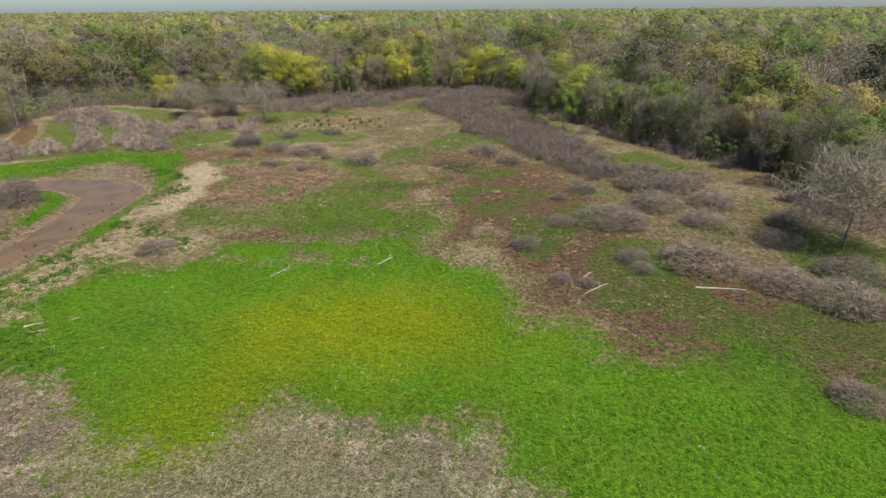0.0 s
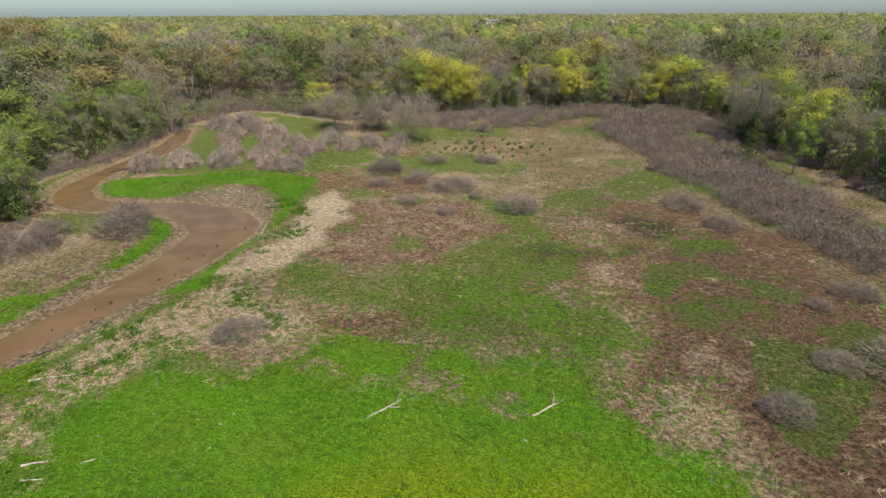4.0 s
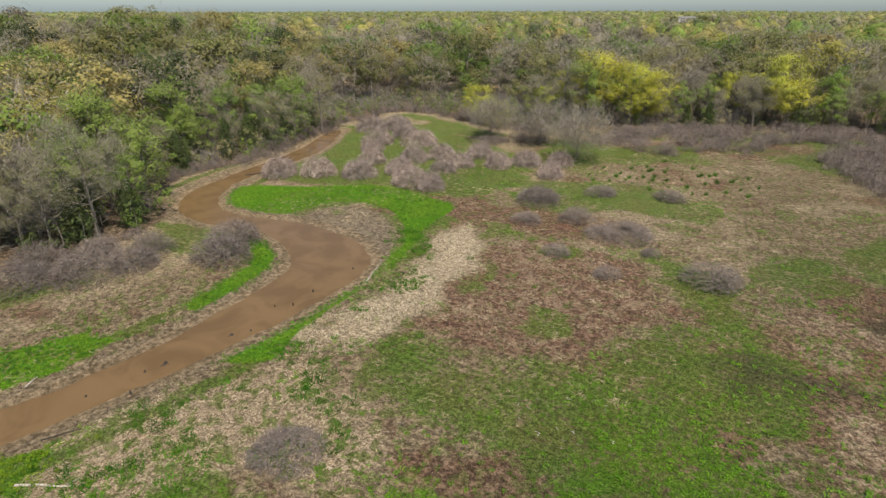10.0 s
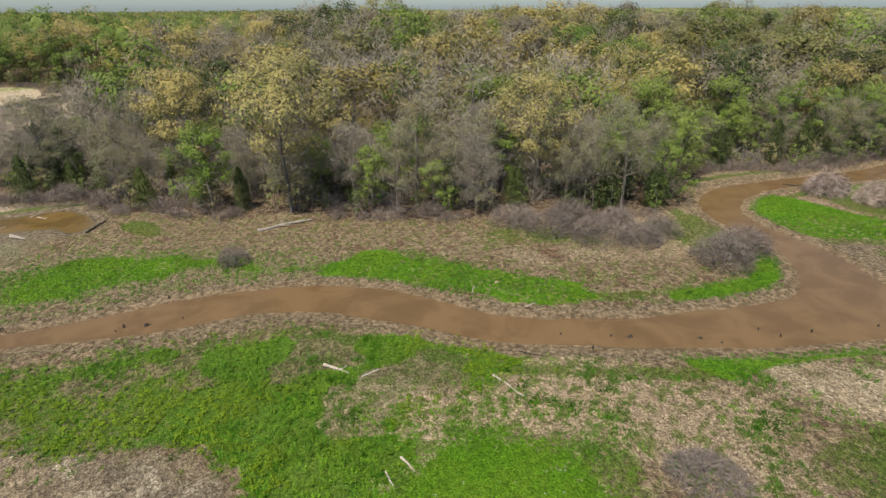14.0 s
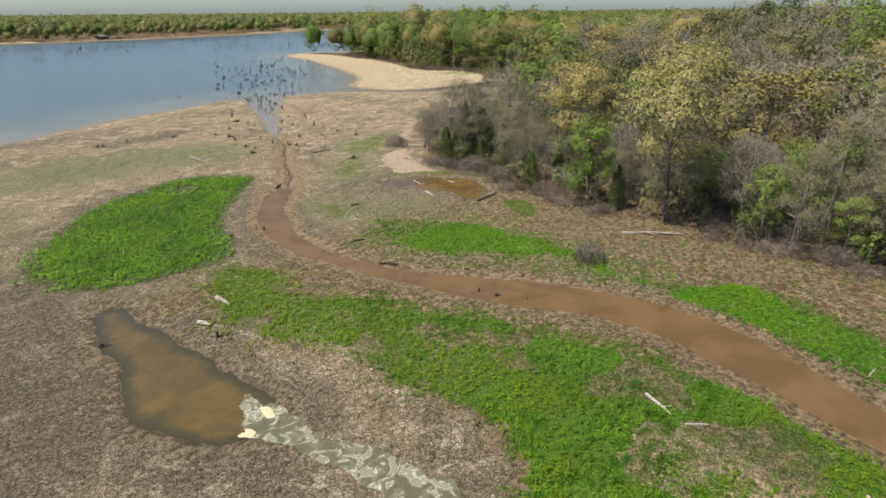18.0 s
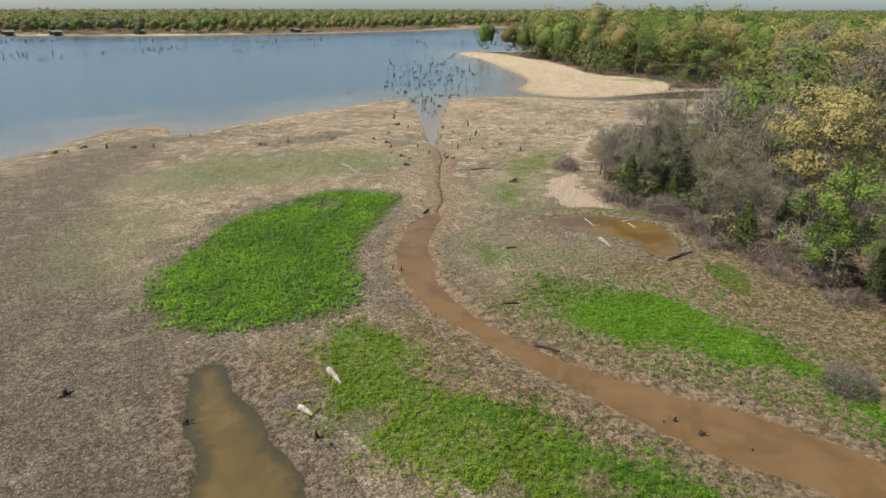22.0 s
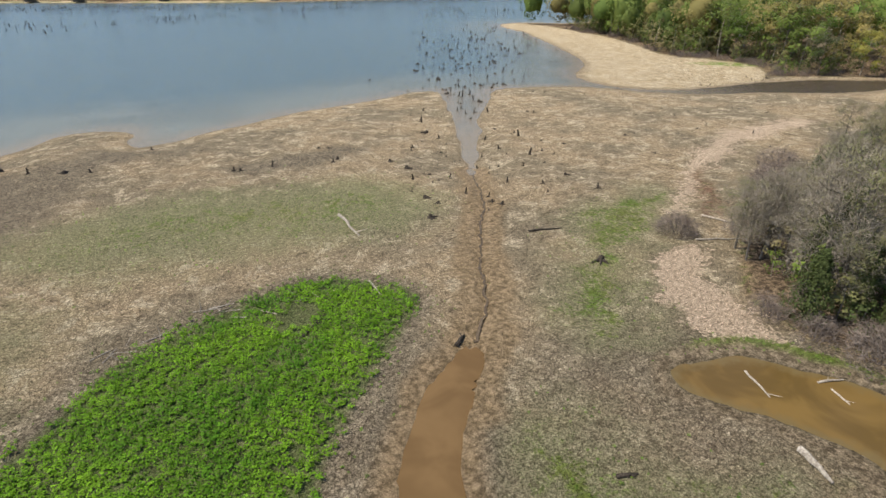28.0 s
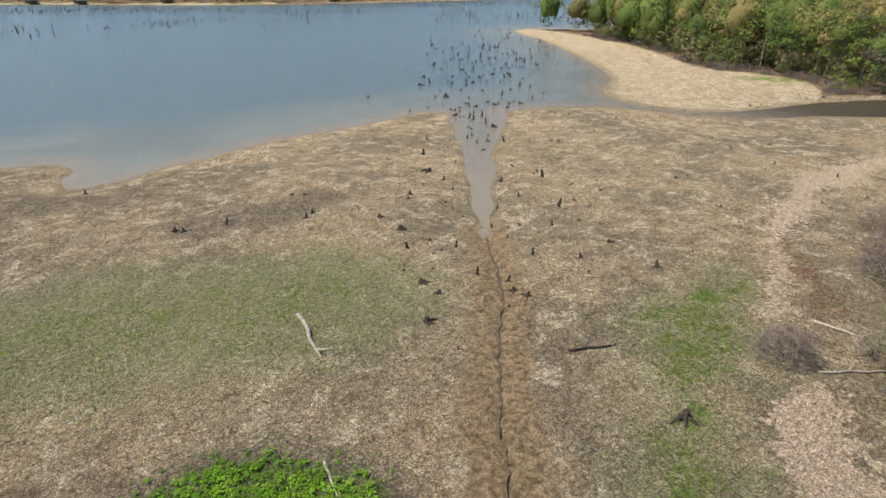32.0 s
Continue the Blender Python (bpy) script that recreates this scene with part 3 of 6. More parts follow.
# ---- mesh tools ----
class Shape:
    """Gathers vertices and faces for one mesh."""

    def __init__(self):
        self.v, self.f = [], []

    def tube(self, pts, radii, n=5, cap=True):
        base = len(self.v)
        pts = [Vector(p) for p in pts]
        for k, (p, r) in enumerate(zip(pts, radii)):
            way = (pts[min(k + 1, len(pts) - 1)] - pts[max(k - 1, 0)]).normalized()
            a = way.orthogonal().normalized()
            b = way.cross(a)
            for i in range(n):
                w = 2 * math.pi * i / n
                self.v.append(p + (a * math.cos(w) + b * math.sin(w)) * r)
        for k in range(len(pts) - 1):
            for i in range(n):
                j = (i + 1) % n
                self.f.append((base + k * n + i, base + k * n + j, base + (k + 1) * n + j, base + (k + 1) * n + i))
        if cap:
            self.f.append(tuple(base + i for i in reversed(range(n))))
            self.f.append(tuple(base + (len(pts) - 1) * n + i for i in range(n)))

    def card(self, p, size, rng, out=None, loose=0.6):
        """A small crooked leaf spray that faces about along out."""
        n = Vector((rng.gauss(0, 1), rng.gauss(0, 1), rng.gauss(0, 1)))
        n = (out.normalized() + n * loose if out is not None else n).normalized()
        a = n.cross(Vector((rng.gauss(0, 1), rng.gauss(0, 1), rng.gauss(0, 1)))).normalized()
        b = n.cross(a)
        p, base = Vector(p), len(self.v)
        self.v += [p - a * size * 0.5, p + a * size * rng.uniform(0.2, 0.5) + b * size * rng.uniform(0.3, 0.6), p + a * size * rng.uniform(-0.1, 0.5) - b * size * rng.uniform(0.3, 0.6)]
        self.f.append((base, base + 1, base + 2))

    def sliver(self, p, way, width, rng):
        side = way.cross(Vector((rng.gauss(0, 1), rng.gauss(0, 1), rng.gauss(0, 1)))).normalized() * width
        p, base = Vector(p), len(self.v)
        self.v += [p - side * 0.5, p + side * 0.5, p + way]
        self.f.append((base, base + 1, base + 2))

    def mesh(self, name, material):
        me = bpy.data.meshes.new(name)
        me.from_pydata([tuple(v) for v in self.v], [], self.f)
        me.materials.append(material)
        return me


def part(name, shape, material, parent, label=""):
    ob = new(name, shape.mesh(name, material))
    ob.parent = parent
    return tagged(ob, label)


def group_at(name, m=None):
    ob = new(name)
    ob.empty_display_size = 0.3
    if m is not None:
        ob.matrix_basis = m
    return ob


def sheet(name, xs, ys, z, material, keep=None, values=None):
    """A grid of quads; keep: which corners stay; values: per-corner numbers for the material."""
    gx, gy = np.meshgrid(xs, ys)
    nx, ny = len(xs), len(ys)
    zz = z(gx, gy) if callable(z) else np.full(gx.shape, float(z))
    idx = np.arange(nx * ny).reshape(ny, nx)
    quads = np.stack([idx[:-1, :-1], idx[:-1, 1:], idx[1:, 1:], idx[1:, :-1]], -1).reshape(-1, 4)
    pts = np.stack([gx, gy, zz], -1).reshape(-1, 3)
    if keep is not None:
        ok = keep(gx, gy).reshape(-1)
        quads = quads[ok[quads].any(1)]
        used, quads = np.unique(quads, return_inverse=True)
        pts, quads = pts[used], quads.reshape(-1, 4)
    me = bpy.data.meshes.new(name)
    me.vertices.add(len(pts))
    me.vertices.foreach_set("co", pts.ravel().astype(np.float32))
    me.loops.add(quads.size)
    me.loops.foreach_set("vertex_index", quads.ravel().astype(np.int32))
    me.polygons.add(len(quads))
    me.polygons.foreach_set("loop_start", np.arange(0, quads.size, 4, dtype=np.int32))
    me.update(calc_edges=True)
    for key, v in (values(pts[:, 0], pts[:, 1]) if values else {}).items():
        me.attributes.new(key, "FLOAT", "POINT").data.foreach_set("value", v.astype(np.float32))
    me.polygons.foreach_set("use_smooth", np.ones(len(quads), bool))
    me.materials.append(material)
    return new(name, me)


# ---- ground and water ----
def spaced(lo, hi, step, far_lo, far_hi):
    """Fine steps in the middle, three-metre steps round it, wide ones to the horizon."""
    core = np.arange(lo, hi + step / 2, step)

    def outward(reach):
        out, d, x = [], step, 0.0
        while x < reach:
            d = min(d * 1.07, 3.0) if x < 150 else d * 1.2
            x += d
            out.append(x)
        return np.array(out)

    return np.concatenate([lo - outward(lo - far_lo)[::-1], core, hi + outward(far_hi - hi)])


def soft_in(sd, width=2.0):
    """0 to 1 over an outline's edge."""
    return np.clip(0.5 + sd / width, 0, 1)


def covers(x, y):
    creek, pond, lake, rill = creek_by(x, y), pond_by(x, y), lake_by(x, y), along_by(RILL, x, y, 5.0)
    wx, wy = wander(x, y)
    vx, vy = wander(x, y, 5.0)
    loose = lambda pts, w=2.0: soft_in(inside_by(pts, vx, vy), w)  # noqa: E731
    crisp = lambda pts, w=2.0: soft_in(inside_by(pts, x, y), w)  # noqa: E731
    inn = lambda pts, w=2.0: soft_in(inside_by(pts, wx, wy), w)  # noqa: E731
    most = np.maximum.reduce
    south = ramp(-(y - 5) - 0.12 * (x + 40), -14, 10)
    flats = most([south, ramp(x, -34, -29) * ramp(-y, -44, -38), inn([(-33.3, 44.3), (-30, 46.5), (-25, 42), (-19.7, 39), (-10.6, 43.4), (-1.5, 40.8), (4, 37), (10, 20), (-25, 10), (-40, 20)], 5.0)])
    flats = flats * ramp(wood_by(x, y), 1, -4)
    shore = ramp(np.maximum(creek, pond), -3.0, -0.6)
    lush = most([0.45 * crisp(LEAFY_BED, 3.0) * (0.35 + 0.65 * ramp(np.hypot(x + 54, y + 21.3) + 3.0 * (fbm(x, y, 2.0, 57) - 0.5), 1.2, 3.0)), (0.25 + (0.30 + 0.4 * ramp(y, 34, 46)) * ramp(fbm(x, y, 4.5, 505) + 0.16 * ramp(y, 36, 50), 0.72, 0.60)) * inn(LEAFY_STRIP, 3.5), 0.85 * loose(MEADOW, 10.0) * (1 - 0.4 * ramp(y, 62, 76)) * (1 - 0.6 * ramp(y, 58, 72) * ramp(fbm(x, y, 5, 63), 0.60, 0.42)), crisp(BANK_GREEN, 1.2), 0.85 * inn(WEST_GREEN, 2.0), 0.85 * crisp(TIP_GREEN, 1.5), 0.62 * inn(FAN_GREEN, 5.0) * ramp(y, 8, 18), 0.5 * crisp(BAR_GREEN, 2.5), 0.5 * crisp(GREEN_SPIT, 6.0), 0.45 * soft_in(inside_by(POND_GREEN, x, y) + 0.2, 1.6) * (pond < -0.3)])
    north = ramp(y, 44, 54) * ramp(wood_by(x, y), 1, -5)
    patchy = fbm(x, y, 14, 31)
    grass = np.clip(most([0.62 * north * ramp(patchy, 0.40, 0.60), 0.52 * loose(MEADOW, 16.0), 0.48 * loose(FLAT_GREEN, 20), 0.54 * inn(SIDE_GREEN, 8), 0.5 * inn(SEEDED, 7), 0.8 * crisp(POND_GREEN, 1.6), 0.9 * crisp(SPOT_GREEN, 1.5), 0.8 * inn(NORTH_GREEN, 6.0), 0.55 * inn(FAN_GREEN, 8.0), 0.62 * loose(BROWN, 6.0) * ramp(fbm(x, y, 6, 61), 0.46, 0.58), 0.5 * lush]), 0, 1)
    grass = most([grass, 0.6 * ramp(np.abs(creek + 3.6), 1.6, 0.4) * ramp(y, 15, 50)])
    strip, bed = inn(STRAW, 4.5), inn(BROWN_BED, 5.0)
    grass = grass * (1 - 0.85 * most([strip, 0.85 * bed * ramp(fbm(x, y, 5, 62), 0.62, 0.48)]))
    rust = most([0.55 * inn(RED_SOIL, 5.0), 0.72 * loose(BROWN, 7.0), 0.85 * bed, 0.75 * inn(MARSH, 7.0), 0.6 * north * ramp(fbm(x, y, 11, 41), 0.5, 0.66)])
    straw = most([0.34 * bed, 0.95 * strip, 0.42 * north * ramp(fbm(x, y, 8, 43), 0.56, 0.7), 0.45 * ramp(-x, 60, 66) * ramp(y, 60, 70) * (wood_by(x, y) < 0)])
    dark = most([inn([(-7.5, 101), (-10.5, 106), (-7, 110), (-1, 108), (-1.5, 102)], 3.0) * 0.9, 0.7 * inn([(-13, 91), (-16, 93), (-7, 98), (-3, 99), (-6, 95)], 3.0)])
    dry = 1 - most([soft_in(creek + 1.3, 1.6), soft_in(pond + 1.0, 1.4)])
    return {"lush": lush * np.maximum(dry, soft_in(inside_by(POND_GREEN, x, y) + 0.8, 1.6)), "grass": grass * dry, "gold": most([0.8 * inn(YELLOW, 13.0), 0.2 * inn(LEAFY_STRIP, 3.0) * ramp(fbm(x, y, 9, 55), 0.4, 0.6)]), "rust": rust * dry, "straw": straw * dry,
            "tan": dry * most([0.42 * inn(LEAFY_STRIP, 4.0) * ramp(-y, -40, -26), 1.1 * inn(GOLD_TAN, 5.0), 0.85 * inn([(-44, 48), (-43, 57), (-36, 53), (-34, 47), (-38, 41)], 3.0)]), "mud": flats, "tinge": most([loose(FLAT_GREEN, 12.0), 0.9 * inn(SIDE_GREEN, 9.0), 0.9 * inn(SEEDED, 8.0), 0.7 * inn(FAN_GREEN, 12.0), 0.75 * inn([(-24, 42), (-10, 43), (6, 36), (2, 27), (-14, 30), (-23, 34)], 8.0), 0.6 * inn([(-40, -30), (-30, -10), (-20, -20), (-30, -40)], 8.0)]), "sand": most([crisp(BEACH, 4.0), 0.40 * ramp(lake, -9, -1.5)]), "pale": 0.8 * most([inn(PALE_BANK, 5.0), inn(PALE_FOOT, 4.0)]), "wood": ramp(wood_by(x, y), -3, 2),
            "wet": most([0.75 * shore, 0.9 * crisp(POINT_BAR, 2.5), 0.5 * ramp(lake, -1.6, -0.2), 0.55 * ramp(lake, -6.0, -0.5) * (x < -140)]), "dark": most([dark, 0.46 * loose(MEADOW, 12.0) * ramp(y, 60, 74), 0.5 * loose(BROWN, 7.0), 0.42 * north * ramp(x + 0.25 * (y - 90), -24, -10) * (1 - loose(MEADOW, 10.0)), 0.75 * soft_in(pond + 0.35, 1.2)]),
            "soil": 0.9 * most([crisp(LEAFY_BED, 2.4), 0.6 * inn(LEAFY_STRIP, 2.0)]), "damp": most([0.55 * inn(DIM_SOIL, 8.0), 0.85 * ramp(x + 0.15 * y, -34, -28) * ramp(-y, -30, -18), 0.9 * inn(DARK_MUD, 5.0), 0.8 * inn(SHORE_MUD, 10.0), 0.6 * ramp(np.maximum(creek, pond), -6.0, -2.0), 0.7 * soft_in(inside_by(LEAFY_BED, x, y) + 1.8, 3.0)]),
            "soak": most([0.82 * ramp(rill + 2.4 * (fbm(x, y, 3.5, 58) - 0.5), -4.2, -0.5), 0.85 * soft_in(creek + 1.3, 2.6), soft_in(creek + 0.3, 0.8)])}


GRID_X, GRID_Y = spaced(-170.0, 44.0, 0.58, -4200, 4200), spaced(-108.0, 146.0, 0.58, -4200, 4200)
GRID_Z = height(*np.meshgrid(GRID_X, GRID_Y))


def level(x, y):
    """The ground's height, read off its own grid."""
    x, y = np.asarray(x, float), np.asarray(y, float)
    i = np.clip(np.searchsorted(GRID_X, x) - 1, 0, len(GRID_X) - 2)
    j = np.clip(np.searchsorted(GRID_Y, y) - 1, 0, len(GRID_Y) - 2)
    a, b = (x - GRID_X[i]) / (GRID_X[i + 1] - GRID_X[i]), (y - GRID_Y[j]) / (GRID_Y[j + 1] - GRID_Y[j])
    return (GRID_Z[j, i] * (1 - a) + GRID_Z[j, i + 1] * a) * (1 - b) + (GRID_Z[j + 1, i] * (1 - a) + GRID_Z[j + 1, i + 1] * a) * b


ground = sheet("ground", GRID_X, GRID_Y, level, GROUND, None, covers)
tagged(ground, "wetland ground of mud, dry litter and spring grass", "ground", kind="structure")

lake = sheet("lake_water", spaced(-240.0, 40.0, 3.0, -1200, 1200), spaced(-260.0, -30.0, 3.0, -1300, 0), LAKE, LAKE_WATER, lambda x, y: lake_by(x, y) > -6, lambda x, y: {"depth": np.clip(lake_by(x, y) / 38, 0, 1), "peat": ramp(-x, 152, 185) * ramp(y, -92, -72) * (y < 0)})
tagged(lake, "wind-rippled grey-blue lake with drowned stumps", "lake", kind="structure")
FAR_SHORE = rounded([(-700, -440), (-640, -480), (-588, -576), (-432, -550), (-286, -544), (-178, -564), (-87, -619), (3, -673), (300, -800), (500, -850)], False, 12)
far_bank = bpy.data.meshes.new("shore_bank")
bank_side = np.gradient(FAR_SHORE, axis=0)
bank_side = np.stack([bank_side[:, 1], -bank_side[:, 0]], 1) / np.hypot(bank_side[:, 0], bank_side[:, 1])[:, None]
bank_side = np.where((bank_side[:, 1:] > 0), -bank_side, bank_side)
bank_rows = [np.c_[FAR_SHORE + bank_side * (d + 3.0 * (fbm(FAR_SHORE[:, 0], FAR_SHORE[:, 1], 30.0, 37)[:, None] - 0.5)), np.full(len(FAR_SHORE), LAKE + h)] for d, h in ((-6.0, -0.3), (0.0, 0.05), (3.5, 0.5), (16.0, 1.0))]
far_bank.from_pydata(np.concatenate(bank_rows).tolist(), [], [(r * len(FAR_SHORE) + k, r * len(FAR_SHORE) + k + 1, (r + 1) * len(FAR_SHORE) + k + 1, (r + 1) * len(FAR_SHORE) + k) for r in range(3) for k in range(len(FAR_SHORE) - 1)])
far_bank.materials.append(plain("shore_sand", (0.17, 0.16, 0.075), (0.38, 0.31, 0.21), 0.06))
tagged(new("shore_bank", far_bank), "low sandy bank along the far shore", "bank", kind="structure")
creek = sheet("creek_water", np.arange(-110.0, -44.0, 0.6), np.arange(-14.0, 142.0, 0.6), WATER, CREEK_WATER, lambda x, y: creek_by(x, y) > -0.9)
tagged(creek, "brown muddy creek water between bare banks", "creek", kind="structure")
pond = sheet("pond_water", np.arange(-36.0, -23.0, 0.4), np.arange(2.0, 34.0, 0.4), WATER, POND_WATER, lambda x, y: inside_by(MARL_POND, x, y) > -1.8, lambda x, y: {"depth": np.clip(0.15 + pond_by(x, y) / 2.2, 0, 1)})
tagged(pond, "shallow brown-green pond on the mud flat", "pond", kind="structure")
amber = sheet("pond_water", np.arange(-86.0, -68.0, 0.5), np.arange(-6.0, 18.0, 0.5), WATER, AMBER_WATER, lambda x, y: inside_by(AMBER_POND, x, y) > -1.8, lambda x, y: {"depth": np.clip(0.3 + pond_by(x, y) / 2.2, 0, 1)})
tagged(amber, "amber stagnant pond beside the woods", "pond", kind="structure")


# ---- trees ----
def unit(v):
    return v / (np.linalg.norm(v, axis=-1, keepdims=True) + 1e-9)


def sprays(shape, p, face, size, r, loose=0.35):
    """Small crooked leaf sprays at many places, each facing about its own way."""
    n = unit(unit(face) + loose * r.normal(size=p.shape))
    a = unit(np.cross(n, r.normal(size=p.shape)))
    b, s, u = np.cross(n, a), size * r.uniform(0.55, 1.4, (len(p), 1)), r.uniform(0.0, 1.0, (4, len(p), 1))
    corners = np.stack([p - a * s * 0.5, p + a * s * (0.2 + 0.3 * u[0]) + b * s * (0.3 + 0.3 * u[1]), p + a * s * (0.6 * u[2] - 0.1) - b * s * (0.3 + 0.3 * u[3])], 1)
    base = len(shape.v)
    shape.v += [tuple(q) for q in corners.reshape(-1, 3)]
    shape.f += [(base + 3 * k, base + 3 * k + 1, base + 3 * k + 2) for k in range(len(p))]


def wisps(shape, p, way, width, r):
    """Thin twigs from many places, each along its own way."""
    side = unit(np.cross(way, r.normal(size=p.shape))) * width * r.uniform(0.6, 1.3, (len(p), 1)) * 0.5
    base = len(shape.v)
    shape.v += [tuple(q) for q in np.stack([p - side, p + side, p + way], 1).reshape(-1, 3)]
    shape.f += [(base + 3 * k, base + 3 * k + 1, base + 3 * k + 2) for k in range(len(p))]


def grow(seed, tall, wide, leaves, size, twigs, clear=0.35, sides=5, limbs=12, subs=3, round_top=0.0, twig_width=0.05, puff=0.13):
    """Wood, twigs and leaves of one broadleaf tree, its foot at the origin: leaves sit in puffs round the ends of the limbs."""
    rng, r = random.Random(seed), np.random.default_rng(seed)
    wood, thin, green = Shape(), Shape(), Shape()
    lean = Vector((rng.uniform(-0.06, 0.06), rng.uniform(-0.06, 0.06), 0)) * tall
    spine = [Vector((0, 0, -0.3)) + Vector((lean.x, lean.y, tall * 0.88)) * k + Vector((rng.gauss(0, 0.02), rng.gauss(0, 0.02), 0)) * tall * k * (1 - k) * 2 for k in (0, 0.25, 0.5, 0.75, 1.0)]
    r0 = tall * 0.013
    wood.tube(spine, [r0 * 1.3, r0 * 0.95, r0 * 0.75, r0 * 0.5, r0 * 0.15], sides, False)
    tips, scale = [], []
    for i in range(limbs):
        k = clear + (0.97 - clear) * (i + rng.random()) / limbs
        seg = min(int(k * 4), 3)
        foot = spine[seg].lerp(spine[seg + 1], k * 4 - seg)
        w = i * 2.4 + rng.uniform(-0.5, 0.5)
        profile = math.sin(math.pi * (0.24 + 0.68 * (k - clear) / (1 - clear))) ** 0.7
        reach = wide * 0.5 * profile * rng.uniform(0.7, 1.12)
        rise = reach * rng.uniform(0.35, 0.95) * (1 - 0.3 * round_top)
        end = foot + Vector((math.cos(w) * reach, math.sin(w) * reach, rise))
        bend = foot.lerp(end, 0.5) + Vector((0, 0, -0.08 * reach)) + Vector((rng.gauss(0, 0.06), rng.gauss(0, 0.06), 0)) * reach
        wood.tube([foot, bend, end], [r0 * 0.42 * (1.1 - k * 0.6), r0 * 0.26, r0 * 0.07], 3, False)
        tips += [end, bend.lerp(end, 0.6)]
        scale += [1.0, 0.95]
        for j in range(subs):
            s = foot.lerp(end, rng.uniform(0.35, 0.9))
            e = s + Vector((rng.gauss(0, 1), rng.gauss(0, 1), rng.uniform(0.2, 1.4))).normalized() * reach * rng.uniform(0.3, 0.6)
            wood.tube([s, s.lerp(e, 0.5) + Vector((0, 0, 0.05)), e], [r0 * 0.2, r0 * 0.12, r0 * 0.04], 3, False)
            tips.append(e)
            scale.append(0.8)
    tips.append(spine[-1])
    scale.append(0.9)
    at, big = np.array([tuple(p) for p in tips]), np.array(scale) * r.uniform(0.7, 1.25, len(tips)) * wide * puff
    heart = np.array((lean.x, lean.y, tall * 0.55))
    if leaves:
        pick = r.integers(0, len(at), leaves)
        off = unit(r.normal(size=(leaves, 3)) + np.array((0, 0, 0.25)))
        p = at[pick] + off * (big[pick] * r.uniform(0.35, 1.08, leaves) ** 0.6)[:, None] * np.array((1.1, 1.1, 0.8))
        sprays(green, p, off * 0.7 + unit(p - heart) * 0.8 + np.array((0, 0, 0.35)), size, r, 0.22)
    if twigs:
        pick = r.integers(0, len(at), twigs)
        off = r.normal(size=(twigs, 3)) * np.array((1, 1, 0.8))
        p = at[pick] + off * big[pick][:, None] * 0.65
        way = unit(r.normal(size=(twigs, 3)) + unit(p - heart) * 0.8 + np.array((0, 0, 0.5))) * r.uniform(0.5, 1.3, (twigs, 1)) * wide * 0.11
        wisps(thin, p, way, twig_width, r)
    return wood, thin, green


def cedar(seed, tall, wide, leaves, size):
    r = np.random.default_rng(seed)
    wood, green = Shape(), Shape()
    wood.tube([(0, 0, -0.3), (0, 0, tall * 0.5), (0, 0, tall * 0.97)], [tall * 0.02, tall * 0.012, 0.01], 5, False)
    k, w, d = r.random(leaves) ** 0.8, r.uniform(0, 6.283, leaves), r.random(leaves) ** 0.35
    tier = 0.82 + 0.2 * np.sin(w * 3 + seed) + 0.16 * np.sin(k * 26 + w * 2) + 0.1 * np.sin(w * 7 + k * 9)
    rad = wide * 0.5 * d * tier * np.sin(np.pi * np.minimum(1, 0.10 + (1 - k) * 0.95) * 0.55)
    p = np.stack([np.cos(w) * rad, np.sin(w) * rad, tall * (0.04 + 0.96 * k) - 0.25 * rad + 0.15 * r.normal(size=leaves)], -1)
    sprays(green, p, np.stack([np.cos(w), np.sin(w), np.full(leaves, 0.55)], -1), size, r, 0.45)
    return wood, Shape(), green


